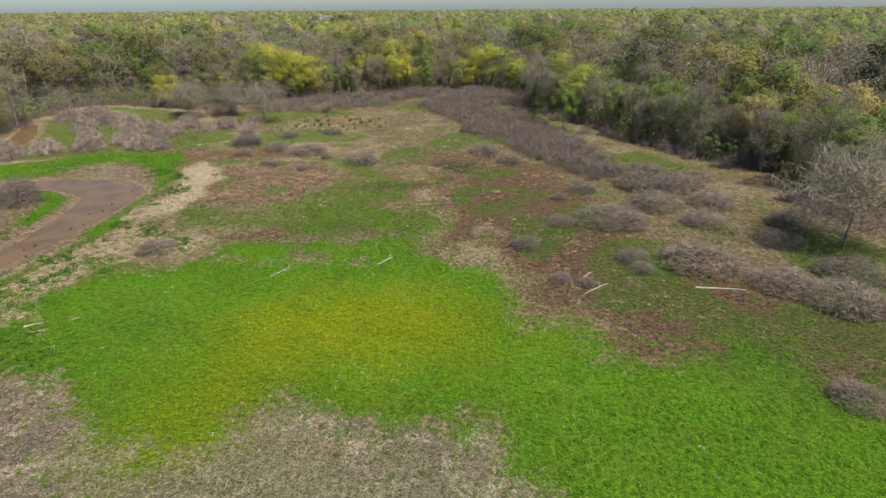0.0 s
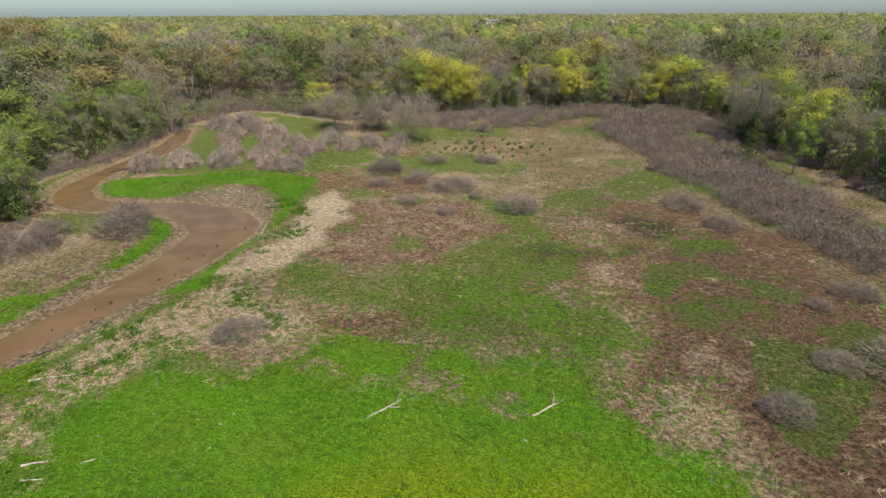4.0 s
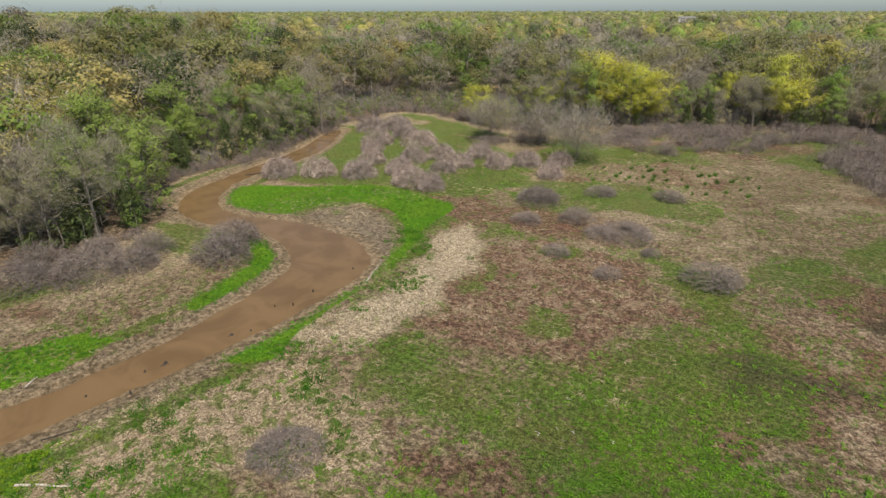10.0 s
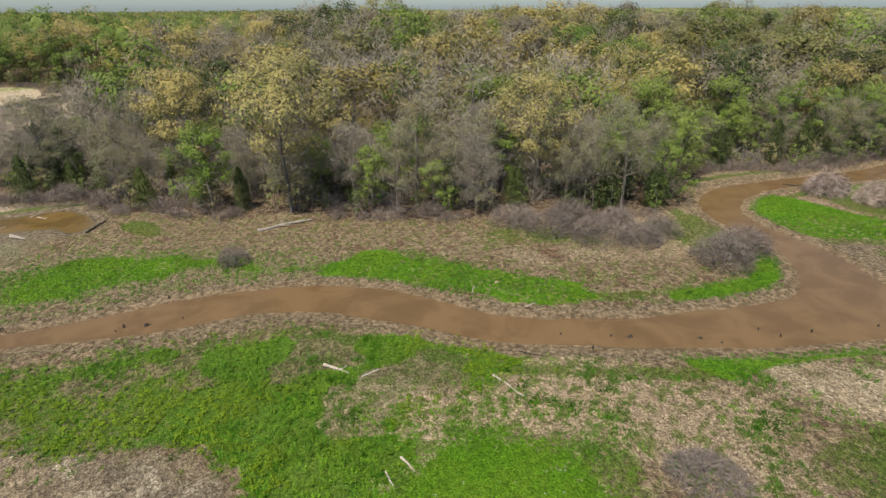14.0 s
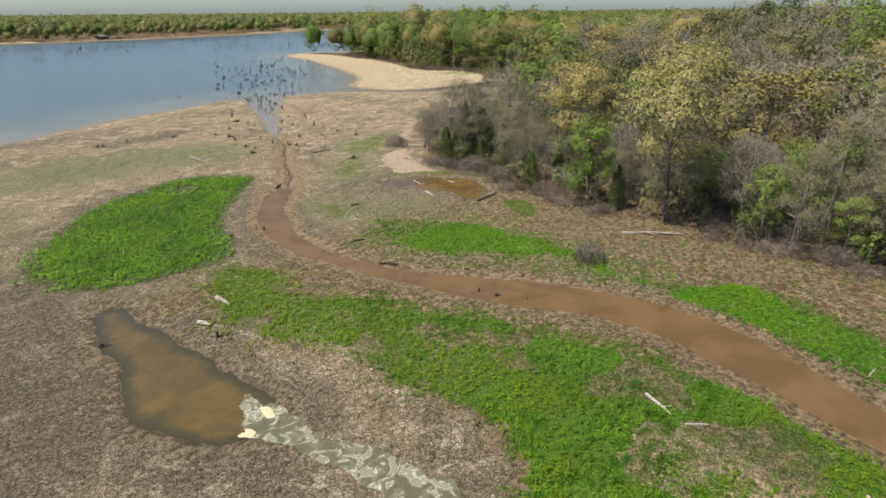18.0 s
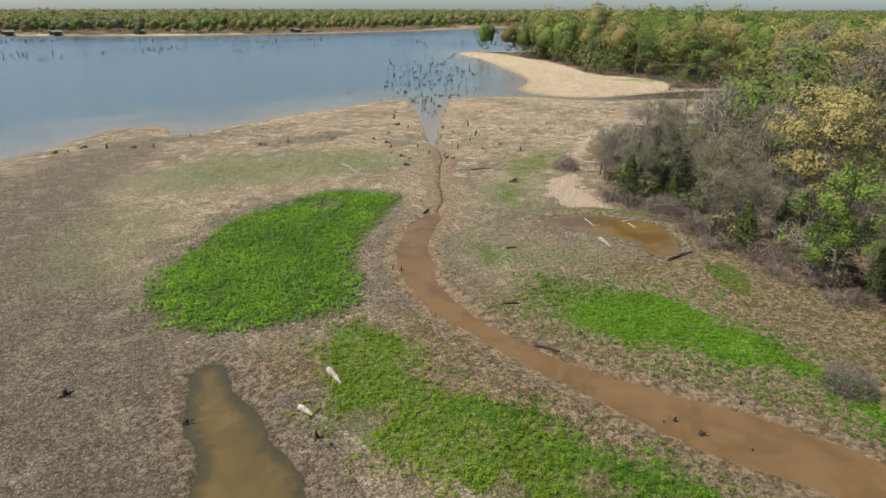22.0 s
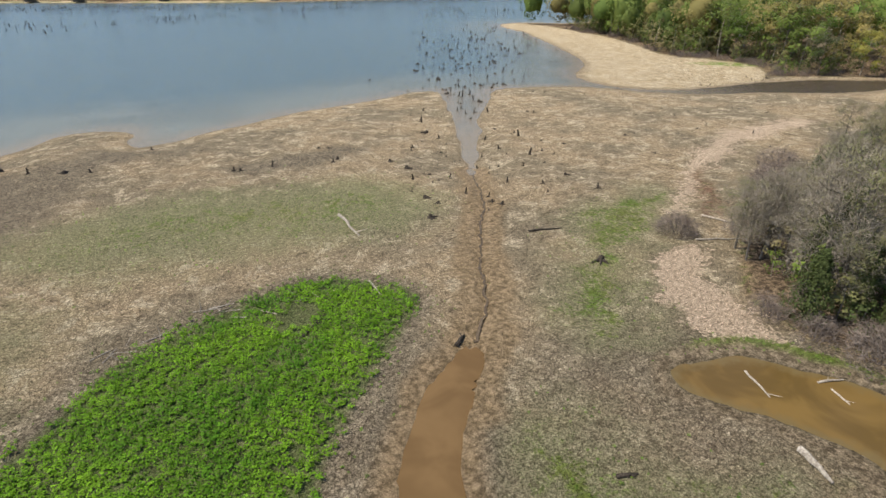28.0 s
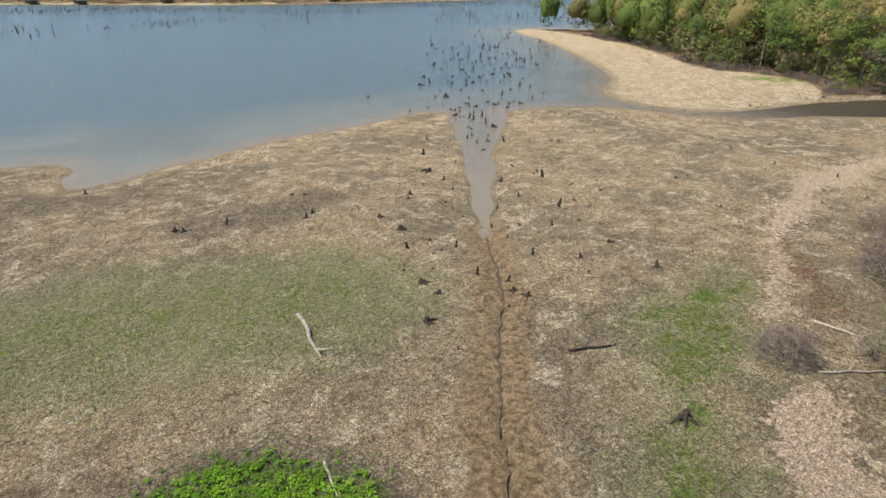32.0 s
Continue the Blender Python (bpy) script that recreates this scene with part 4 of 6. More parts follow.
def canopy(seed, tall, wide, cards, size, stem=True, low=0.22, puffs=14, body=0.0):
    """A tree seen from afar: leaf sprays in rounded puffs over an uneven crown."""
    r = np.random.default_rng(seed)
    wood, green = Shape(), Shape()
    if stem:
        wood.tube([(0, 0, -0.3), (0.2, 0.1, tall * 0.45), (0.1, 0.3, tall * 0.85)], [tall * 0.016, tall * 0.011, 0.03], 3, False)
    w, h = np.arange(puffs) * 2.4 + r.uniform(-0.5, 0.5, puffs), np.linspace(-0.9, 0.92, puffs) + r.uniform(-0.1, 0.1, puffs)
    rad = np.sqrt(np.clip(1 - np.clip(h, -1, 1) ** 2, 0.05, 1)) * np.where(h < 0, 1 + 0.25 * h, 1)
    mid, half = tall * (1 + low) / 2, tall * (1 - low) / 2
    core = 0.68 * r.uniform(0.8, 1.2, puffs)
    at = np.stack([np.cos(w) * rad * wide * 0.5 * core, np.sin(w) * rad * wide * 0.5 * core, mid + h * half * 0.76], -1)
    big = wide * 0.5 * r.uniform(0.32, 0.50, puffs)
    out = unit(at - np.array((0, 0, mid)))
    if body:
        rings, around = (0.96, 0.72, 0.3, -0.2, -0.7), 10
        for h1 in rings:
            for k in range(around):
                a = 6.283 * (k + 0.5 * r.random()) / around
                ray = np.array((math.cos(a) * math.sqrt(1 - h1 * h1), math.sin(a) * math.sqrt(1 - h1 * h1), h1))
                swell = body * (0.80 + 0.42 * max(0.0, float(np.max(out @ ray)) - 0.6) * r.uniform(0.8, 1.2) + r.uniform(-0.10, 0.10))
                green.v.append((ray[0] * wide * 0.5 * swell * 1.05, ray[1] * wide * 0.5 * swell * 1.05, mid + ray[2] * half * swell * 1.05))
        for k1 in range(len(rings) - 1):
            green.f += [((k1 + 1) * around + k, (k1 + 1) * around + (k + 1) % around, k1 * around + (k + 1) % around, k1 * around + k) for k in range(around)]
        green.f.append(tuple(range(around)))
    pick = r.integers(0, puffs, cards)
    off = unit(r.normal(size=(cards, 3)) + 0.9 * out[pick] + np.array((0, 0, 0.2)))
    p = at[pick] + off * (big[pick] * r.uniform(0.6, 1.05, cards))[:, None] * np.array((1, 1, 0.85))
    sprays(green, p, off + 0.5 * out[pick] + np.array((0, 0, 0.3)), size, r, 0.14)
    return wood, Shape(), green


def tree_thing(name, shapes, leafmat, label, crown="crown"):
    wood, thin, green = shapes
    ob = group_at(name)
    part("trunk", wood, BARK, ob)
    if thin.v:
        tagged(part("branchwork", thin, TWIG, ob, "grey bare twigs"), kind="stuff")
    if green.v:
        part(crown, green, leafmat, ob)
    return tagged(ob, label, "tree")


OAK_LEAF = leaf("oak_catkins", ((0.37, 0.305, 0.115), (0.32, 0.285, 0.115)), 0.3)
LIME_LEAF = leaf("new_leaves", ((0.145, 0.225, 0.035), (0.20, 0.255, 0.06)), 0.3)
DULL_LEAF = leaf("opening_buds", ((0.16, 0.17, 0.075), (0.21, 0.19, 0.10)), 0.3)
GOLD_LEAF = leaf("yellow_leaves", ((0.42, 0.39, 0.05), (0.33, 0.36, 0.055)), 0.3)
CEDAR_LEAF = leaf("cedar_sprays", ((0.05, 0.068, 0.024), (0.085, 0.105, 0.032)), 0.25)

KINDS = {
    "oak": [tree_thing("oak_tree", grow(10 + k, 12.5 + k, 8.5 + 0.6 * k, 9000, 0.20, 900, 0.3, limbs=18, twig_width=0.04), OAK_LEAF, "oak with tan-yellow catkins and a pale crown") for k in range(3)],
    "lime": [tree_thing("leafy_tree", grow(20 + k, 10.0 + k, 6.2, 5600, 0.17, 500, 0.2, limbs=14, twig_width=0.035), LIME_LEAF, "young tree in fresh yellow-green leaf") for k in range(3)],
    "dull": [tree_thing("budding_tree", grow(30 + k, 11.0 + k, 7.2, 4600, 0.14, 2400, 0.25, limbs=15, twig_width=0.036), DULL_LEAF, "grey tree with small olive buds opening") for k in range(4)],
    "bare": [tree_thing("bare_tree", grow(40 + k, 11.0 + k, 7.0, 500, 0.15, 4800, 0.22, limbs=16, subs=4, twig_width=0.036), DULL_LEAF, "grey leafless tree with dense fine twigs") for k in range(4)],
    "gold": [tree_thing("willow_tree", grow(50 + k, 10.0 + k, 8.8, 7500, 0.19, 500, 0.2, limbs=16, round_top=0.8), GOLD_LEAF, "rounded tree in yellow spring leaf") for k in range(2)],
    "cedar": [tree_thing("cedar_tree", cedar(60 + k, 6.5 + 1.2 * k, 4.2 + 0.3 * k, 4600, 0.22), CEDAR_LEAF, "dark green bushy cedar") for k in range(3)],
}
used = set()


def plant(kind, rng, x, y, scale, group):
    first = KINDS[kind][rng.randrange(len(KINDS[kind]))]
    m = pose(x, y, float(level(x, y)), 0, 0, rng.uniform(0, 360)) @ Matrix.Diagonal((scale * rng.uniform(0.9, 1.1), scale * rng.uniform(0.9, 1.1), scale, 1))
    if first.name in used:
        ob = copy_thing(first, m)
    else:
        used.add(first.name)
        first.matrix_basis, ob = m, first
    return tagged(ob, group=group)


def species(x, y, u):
    """Which kinds grow where, by the woods' own patches."""
    n1, n2 = speckle(x, y, 38, 71), speckle(x, y, 24, 72)
    if u < 0.09 + 0.13 * (n2 > 0.6) + 0.22 * (y < 14) + 0.18 * (y < 8):
        return "cedar"
    if x < -86 and y > 84:
        return "lime" if u > 0.62 else "dull" if u > 0.36 else "cedar"
    if y > 150:
        return "gold" if u > 0.86 else "lime" if u > 0.68 else "dull" if u > 0.34 else "bare"
    if x > 0:
        return "lime" if u > 0.78 else "dull" if u > 0.45 else "bare"
    if y < 14:
        return "dull" if u > 0.62 else "bare" if u > 0.36 or x > -122 else "oak"
    if n1 > 0.55:
        return "oak" if u > 0.68 else "bare" if u > 0.52 else "dull" if u > 0.28 else "lime"
    if n1 < 0.42:
        return "bare" if u > 0.56 else "dull" if u > 0.28 else "lime"
    return "dull" if u > 0.62 else "oak" if u > 0.52 else "bare" if u > 0.28 else "lime"


def scatter(lo, hi, step, seed, keep):
    rng = np.random.default_rng(seed)
    gx, gy = np.meshgrid(np.arange(lo[0], hi[0], step), np.arange(lo[1], hi[1], step))
    x, y = gx.ravel() + rng.uniform(-0.48, 0.48, gx.size) * step, gy.ravel() + rng.uniform(-0.48, 0.48, gx.size) * step
    ok = keep(x, y)
    return x[ok], y[ok]


def in_view(x, y, slack=0.0):
    """The side of the place towards which the open ground looks: north, west and south-west."""
    a = np.degrees(np.arctan2(-(x + 5), y - 40))
    return ((a > -48) & (a < 180)) | (a < -168) | (np.hypot(x + 5, y - 40) < slack)


rng = random.Random(5)
tx, ty = scatter((-180, -60), (62, 230), 4.1, 81, lambda x, y: (wood_by(x, y) > 0.3) & (wood_by(x, y) < 13) & in_view(x, y, 20) & ((y < 140) | (x > -75)))
for x, y in zip(tx, ty):
    plant(species(x, y, rng.random()), rng, x, y, rng.uniform(0.8, 1.28) * (0.74 if y < -4 else 1.0), "trees along the wood edge")


def joined(name, shapes_tints, xs, ys, zs, scales, picks, tints, materials, label):
    """Many plants out of a few patterns in one mesh; tints: one colour a plant."""
    spin_rng = np.random.default_rng(7)
    vv, ll, starts, cols, mats = [], [], [], [], []
    nv = nl = 0
    for k, pieces in enumerate(shapes_tints):
        sel = np.nonzero(picks == k)[0]
        if not len(sel):
            continue
        a = spin_rng.uniform(0, 2 * np.pi, len(sel))
        c, s, sc = np.cos(a)[:, None], np.sin(a)[:, None], scales[sel][:, None]
        for shape, slot in pieces:
            if not shape.f:
                continue
            v = np.array([tuple(p) for p in shape.v])
            x = (v[None, :, 0] * c - v[None, :, 1] * s) * sc + xs[sel][:, None]
            y = (v[None, :, 0] * s + v[None, :, 1] * c) * sc + ys[sel][:, None]
            z = v[None, :, 2] * sc + zs[sel][:, None]
            vv.append(np.stack([x, y, z], -1).reshape(-1, 3))
            cols.append(np.repeat(tints[sel], len(v), 0))
            sizes = np.array([len(f) for f in shape.f])
            flat = np.concatenate([np.array(f) for f in shape.f])
            ll.append((flat[None] + nv + (np.arange(len(sel)) * len(v))[:, None]).ravel())
            begin = np.concatenate([[0], np.cumsum(sizes)[:-1]])
            starts.append((begin[None] + nl + (np.arange(len(sel)) * len(flat))[:, None]).ravel())
            mats.append(np.full(len(sel) * len(sizes), slot))
            nv += len(sel) * len(v)
            nl += len(sel) * len(flat)
    me = bpy.data.meshes.new(name)
    v, l, st = np.concatenate(vv), np.concatenate(ll), np.concatenate(starts)
    me.vertices.add(len(v))
    me.vertices.foreach_set("co", v.ravel().astype(np.float32))
    me.loops.add(len(l))
    me.loops.foreach_set("vertex_index", l.astype(np.int32))
    me.polygons.add(len(st))
    me.polygons.foreach_set("loop_start", st.astype(np.int32))
    me.polygons.foreach_set("material_index", np.concatenate(mats).astype(np.int32))
    me.polygons.foreach_set("use_smooth", np.ones(len(st), bool))
    me.update(calc_edges=True)
    col = np.concatenate(cols)
    me.attributes.new("tint", "FLOAT_COLOR", "POINT").data.foreach_set("color", np.c_[col, np.ones(len(col))].ravel().astype(np.float32))
    for mat in materials:
        me.materials.append(mat)
    return tagged(new(name, me), label, name.replace("_", " "), kind="stuff")


def wood_tints(x, y, seed, blend=0.0):
    """One crown colour for each tree: tan oak, lime, olive, grey, in patches; blend draws them together."""
    r = np.random.default_rng(seed)
    table = np.array([(0.30, 0.25, 0.095), (0.15, 0.205, 0.045), (0.185, 0.18, 0.07), (0.19, 0.165, 0.125), (0.055, 0.072, 0.027), (0.25, 0.23, 0.06), (0.105, 0.17, 0.033)])
    n1, n2 = speckle(x, y, 45, 71), speckle(x, y, 120, 73)
    u = r.random(len(x))
    oak, green = (0.15 + 0.28 * (n1 > 0.5)) * (1 - 0.7 * ramp(y, 90, 170)) * (1 - 0.7 * ramp(x, -30, 15)), 0.20 + 0.5 * ramp(-y, -10, 120) + 0.25 * (n2 > 0.6)
    k = np.where(u < oak, 0, np.where(u < oak + green * 0.5, 1, np.where(u < oak + green * 0.8, 6, np.where(u > 0.96, 5, np.where(u > 0.91, 4, np.where(u > 0.58, 3, 2))))))
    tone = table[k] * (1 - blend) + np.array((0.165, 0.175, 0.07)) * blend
    return tone * r.uniform(0.76, 1.24, (len(x), 1)), (k == 3) | ((k == 2) & (r.random(len(x)) < 0.25))


def patterns(seed, full, bare, cards, size, twigs, twig_width, wide=7.0):
    """Leafy patterns first, then bare ones."""
    out = []
    for k in range(full):
        wood, thin, green = grow(seed + k, 11.5, wide, cards, size, twigs // 4, 0.25, 3, 9, 1, 0.4, twig_width, 0.17)
        out.append([(wood, 1), (thin, 1), (green, 0)])
    for k in range(bare):
        wood, thin, green = grow(seed + 50 + k, 11.0, wide, cards // 6, size * 0.7, twigs, 0.25, 3, 9, 1, 0.3, twig_width, 0.17)
        out.append([(wood, 1), (thin, 1), (green, 0)])
    return out


def bare_patterns(seed, count, cards, size, twigs, width):
    return [[(green, 0), (thin, 1)] for wood, thin, green in (grow(seed + k, 11.0, 8.6, cards, size, twigs, 0.25, 3, 7, 1, 0.3, width, 0.17) for k in range(count))]


def far_patterns(seed, count, cards, size, wide, body=0.70):
    return [[(green, 0)] for wood, thin, green in (canopy(seed + k, 11.5, wide, cards, size, False, 0.06, 12, body) for k in range(count))]


centre = lambda x, y: np.hypot(x + 40, y - 50)  # noqa: E731


def woodland(name, lo, hi, step, seed, keep, shapes, full, label, grow_by=1.0, blend=0.0):
    x, y = scatter(lo, hi, step, seed, keep)
    r = np.random.default_rng(seed)
    tints, grey = wood_tints(x, y, seed, blend)
    pick = np.where(grey & (r.random(len(x)) < 0.8) & (len(shapes) > full), full + r.integers(0, max(1, len(shapes) - full), len(x)), r.integers(0, full, len(x)))
    lake_side = ramp(-y, 50, 120)[:, None]
    # lightening with distance, put into the crown colour itself
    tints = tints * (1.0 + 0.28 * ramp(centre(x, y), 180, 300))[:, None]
    tints = tints * (1 - 0.45 * lake_side) + 0.27 * lake_side * np.array((0.125, 0.135, 0.058))
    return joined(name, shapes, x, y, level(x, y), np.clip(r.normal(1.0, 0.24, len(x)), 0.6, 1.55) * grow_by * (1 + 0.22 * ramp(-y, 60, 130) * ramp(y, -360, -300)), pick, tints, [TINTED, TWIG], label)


edge_zone = lambda x, y: (wood_by(x, y) < 13) & (x > -180) & (y > -60) & (y < 230)  # noqa: E731
MIXED = "mixed spring woods of bare, olive and tan trees"
woodland("inner_woods", (-260, -90), (120, 290), 7.3, 91, lambda x, y: (wood_by(x, y) > 0.3) & ~edge_zone(x, y) & in_view(x, y) & (centre(x, y) < 235), patterns(100, 7, 5, 1800, 0.36, 950, 0.06, 8.6), 7, MIXED, 1.15)
near_ring = lambda x, y: np.hypot(x + 40, y - 50) < 375  # noqa: E731
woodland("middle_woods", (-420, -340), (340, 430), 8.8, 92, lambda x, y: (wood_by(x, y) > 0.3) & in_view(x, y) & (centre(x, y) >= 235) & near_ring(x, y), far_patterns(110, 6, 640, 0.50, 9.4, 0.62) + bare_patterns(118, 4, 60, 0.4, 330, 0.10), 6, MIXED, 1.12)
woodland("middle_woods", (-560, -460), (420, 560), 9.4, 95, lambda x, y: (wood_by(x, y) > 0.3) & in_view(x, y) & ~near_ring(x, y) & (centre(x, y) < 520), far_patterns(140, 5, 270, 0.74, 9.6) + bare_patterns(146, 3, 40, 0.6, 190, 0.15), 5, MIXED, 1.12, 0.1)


def glade(x, y):
    """Everywhere but the long field before the far house and a yard round the barn."""
    s, n = -0.26 * (x + 3) + 0.966 * (y - 28), 0.966 * (x + 3) + 0.26 * (y - 28)
    return ~((s > 690) & (s < 1140) & (np.abs(n) < 34)) & (np.hypot((x + 640) / 60, (y - 548) / 40) > 1)


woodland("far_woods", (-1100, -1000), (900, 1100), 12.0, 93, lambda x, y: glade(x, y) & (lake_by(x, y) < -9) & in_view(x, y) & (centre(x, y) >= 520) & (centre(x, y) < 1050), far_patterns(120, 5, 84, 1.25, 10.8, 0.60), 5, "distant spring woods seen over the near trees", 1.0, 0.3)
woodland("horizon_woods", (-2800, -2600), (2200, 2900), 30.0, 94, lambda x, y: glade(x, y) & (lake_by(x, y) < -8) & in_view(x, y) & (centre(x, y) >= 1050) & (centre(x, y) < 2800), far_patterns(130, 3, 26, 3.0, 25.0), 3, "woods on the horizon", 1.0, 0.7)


# ---- marked trees of the wood's edge ----
EDGE_TREES = (("bare", -99.5, -10.5, 0.62), ("dull", -102.5, -10, 0.6), ("bare", -97, -7, 0.7), ("bare", -94, -3.5, 0.7), ("dull", -105, -12, 0.55), ("bare", -109, -13, 0.5), ("bare", -91.5, 0.5, 0.75), ("dull", -113, -14, 0.5))
for kind, x, y, s in (("gold", -53.5, 184, 1.35), ("gold", -30.3, 200, 1.25), ("lime", -71.8, 181, 1.3), ("gold", -85, 163, 1.0), ("lime", -43.4, 199, 1.2),
                      ("cedar", -102, 114, 1.3), ("cedar", 16.4, 158, 1.5), ("cedar", 12.3, 164, 1.2), ("oak", -80.2, 36.5, 1.2), ("cedar", -81.1, 63.9, 0.8),
                      ("lime", -78.5, 54.2, 0.8), ("cedar", -80.5, 82, 1.0), ("cedar", -110.9, 121, 1.5), ("bare", -88, 61, 1.1), ("cedar", 10.5, 144, 1.3),
                      ("cedar", 26, 130, 1.2), ("cedar", 31.5, 131, 1.2), ("cedar", 37, 135, 1.2), ("lime", 16, 137, 0.8), ("oak", -92, 20, 1.2),
                      ("cedar", -91, 2, 1.2), ("cedar", -95, -2, 1.3), ("cedar", -103, -4, 1.2), ("bare", -92.5, -8, 0.9), ("bare", -96, -8, 0.9), ("dull", -94, -10, 0.8), ("lime", -112, -6, 0.8),
                      ("gold", -74, 152, 0.9),
                      ("lime", 46, 105, 0.85), ("lime", 51, 99, 0.9), ("dull", 37, 114, 0.75), ("oak", 44, 112, 0.9), ("lime", 40, 122, 0.8)):
    plant(kind, rng, x, y, s, "trees along the wood edge")
for kind, x, y, s in EDGE_TREES:
    plant(kind, rng, x, y, s, "trees along the wood edge")
WILLOW_LEAF = leaf("willow_buds", ((0.27, 0.22, 0.13), (0.29, 0.24, 0.14)))
willow = tree_thing("spreading_willow", grow(77, 8.5, 12.5, 2600, 0.19, 6500, 0.10, 6, 20, 5, 0.5), WILLOW_LEAF, "wide bare willow with many stems and tan buds")
willow.matrix_basis = pose(38.2, 73.1, 0, 0, 0, 40)
for x, y, s in ((-51, 142, 0.85), (-62, 150, 0.75), (-72, 148, 0.8)):
    copy_thing(willow, pose(x, y, 0, 0, 0, 70 * s) @ Matrix.Scale(s, 4))


# ---- shrubs ----
def shrub(seed, wide, tall, count, droop=0.0, width=0.035):
    rng = random.Random(seed)
    stems, twigs = Shape(), Shape()
    for i in range(9):
        w, r = rng.uniform(0, 6.283), wide * 0.5 * rng.uniform(0.3, 0.8)
        foot = Vector((math.cos(w), math.sin(w), 0)) * r * 0.35 - Vector((0, 0, 0.1))
        end = Vector((math.cos(w) * r, math.sin(w) * r, tall * rng.uniform(0.6, 1.0) * (1 - 0.4 * (2 * r / wide) ** 2)))
        stems.tube([foot, foot.lerp(end, 0.5) + Vector((0, 0, tall * 0.12)), end], [0.05, 0.035, 0.012], 3, False)
    lobes = [(rng.uniform(0, 6.283), rng.uniform(0.1, 0.35)) for _ in range(4)]
    for i in range(count):
        w, k = rng.uniform(0, 6.283), math.sqrt(rng.random())
        edge = 0.78 + sum(g * max(0.0, math.cos(w - a)) ** 4 for a, g in lobes)
        r = wide * 0.5 * edge * k
        top = tall * math.sqrt(max(0.05, 1 - 0.9 * k * k)) * rng.uniform(0.8, 1.1) * (0.85 + 0.3 * edge)
        z = top * (1 - 0.8 * rng.random() ** 2)
        out = Vector((math.cos(w), math.sin(w), 0))
        wild = Vector((rng.gauss(0, 1), rng.gauss(0, 1), rng.gauss(0, 0.7)))
        if droop:
            way = (out * 0.5 + wild * 0.8 + Vector((0, 0, -droop * k + 0.2))).normalized() * rng.uniform(0.5, 1.3)
        else:
            way = (out * 0.5 * k + wild * 0.75 + Vector((0, 0, 0.4))).normalized() * rng.uniform(0.35, 0.9)
        twigs.sliver(Vector((math.cos(w) * r, math.sin(w) * r, max(0.0, z - 0.25))), way, width * rng.uniform(0.7, 1.5), rng)
    return stems, twigs


def shrub_thing(name, shapes, mat, label):
    ob = group_at(name)
    part("stem", shapes[0], BARK, ob)
    tagged(part("branchwork", shapes[1], mat, ob), kind="stuff")
    return tagged(ob, label, "shrub")


GREY_SHRUB = [shrub_thing("bare_shrub", shrub(200 + k, 4.0, 2.1, 2300, 0.0, 0.026), MAUVE, "grey-mauve leafless shrub on damp ground") for k in range(3)]
PINK_SHRUB = [shrub_thing("arching_shrub", shrub(210 + k, 6.0, 2.7, 3200, 0.9, 0.045), PINK, "rounded shrub with arching pinkish-grey dead vines") for k in range(3)]


def set_shrub(choice, x, y, wide, group, ref, tall=1.0):
    first = choice[rng.randrange(len(choice))]
    s = 0.9 * wide / ref
    m = pose(x, y, float(level(x, y)), 0, 0, rng.uniform(0, 360)) @ Matrix.Diagonal((s, s * rng.uniform(0.85, 1.1), min(1.3, max(0.55, s ** 0.7)) * tall, 1))
    if first.name in used:
        first = copy_thing(first, m)
    else:
        used.add(first.name)
        first.matrix_basis = m
    return tagged(first, group=group)


for x, y, w in ((-20.4, 106, 5.6), (-31.5, 114, 5.0), (-38.6, 115, 4.8), (-45.6, 119, 6.4), (-39.9, 127, 3.5), (-31.8, 130, 3.2), (-29.7, 102, 2.4), (-35.8, 104, 2.4),
                (-27.9, 109.5, 1.8), (0, 115, 4.6), (3.8, 108, 4.6), (-43.1, 111, 4.0), (-46, 120, 4.0), (-34, 112, 3.0)):
    set_shrub(GREY_SHRUB, x, y, w, "shrubs in the wetland", 4.0, 0.72)
for x, y, w in ((-62.9, 82.5, 6.0), (-68, 76, 5.0), (-69.8, 71.5, 5.0), (-71.8, 68, 4.6), (-74.3, 64, 4.4), (-64.5, 34, 2.8), (-65.5, 86, 4.2), (-70.5, 79, 4.5), (-73.5, 75, 4.5), (-75, 70, 4.5), (-92.4, -15.4, 4.6), (-86, 6, 4.0), (-84, 12, 4.0), (-108, -14, 4.5), (-112, -17, 5.0), (-117, -18, 5.0), (-122, -21, 5.0), (-104, -11, 4.0), (-113, -12, 5.5), (-119, -13, 6.0)):
    set_shrub(GREY_SHRUB, x, y, w, "shrubs on the creek bank", 4.0, 1.25)
for x, y, w in ((8.9, 78.8, 2.6), (13.9, 92, 3.4), (9.9, 88.5, 2.3), (15.9, 79, 7.0), (22.1, 94, 6.4), (27, 95, 6.0), (29.6, 87, 7.0), (21.5, 86, 5.4), (18.9, 102, 5.6), (15, 68.5, 3.0),
                (21.4, 68.5, 6.6), (7.5, 63.2, 2.2), (9.7, 62.6, 1.8), (25.7, 80, 4.5), (4.3, 71.4, 2.8), (15.7, 65.8, 2.0), (27.6, 63, 6.4), (31.5, 59.5, 5.6), (24.6, 46.6, 3.2),
                (34.5, 66, 5.5), (36, 80, 5.5), (32, 74, 5.0), (24, 101, 5.5), (31, 99, 5.5)):
    set_shrub(GREY_SHRUB, x, y, w, "shrubs beside the brown marsh", 4.0, 0.78)
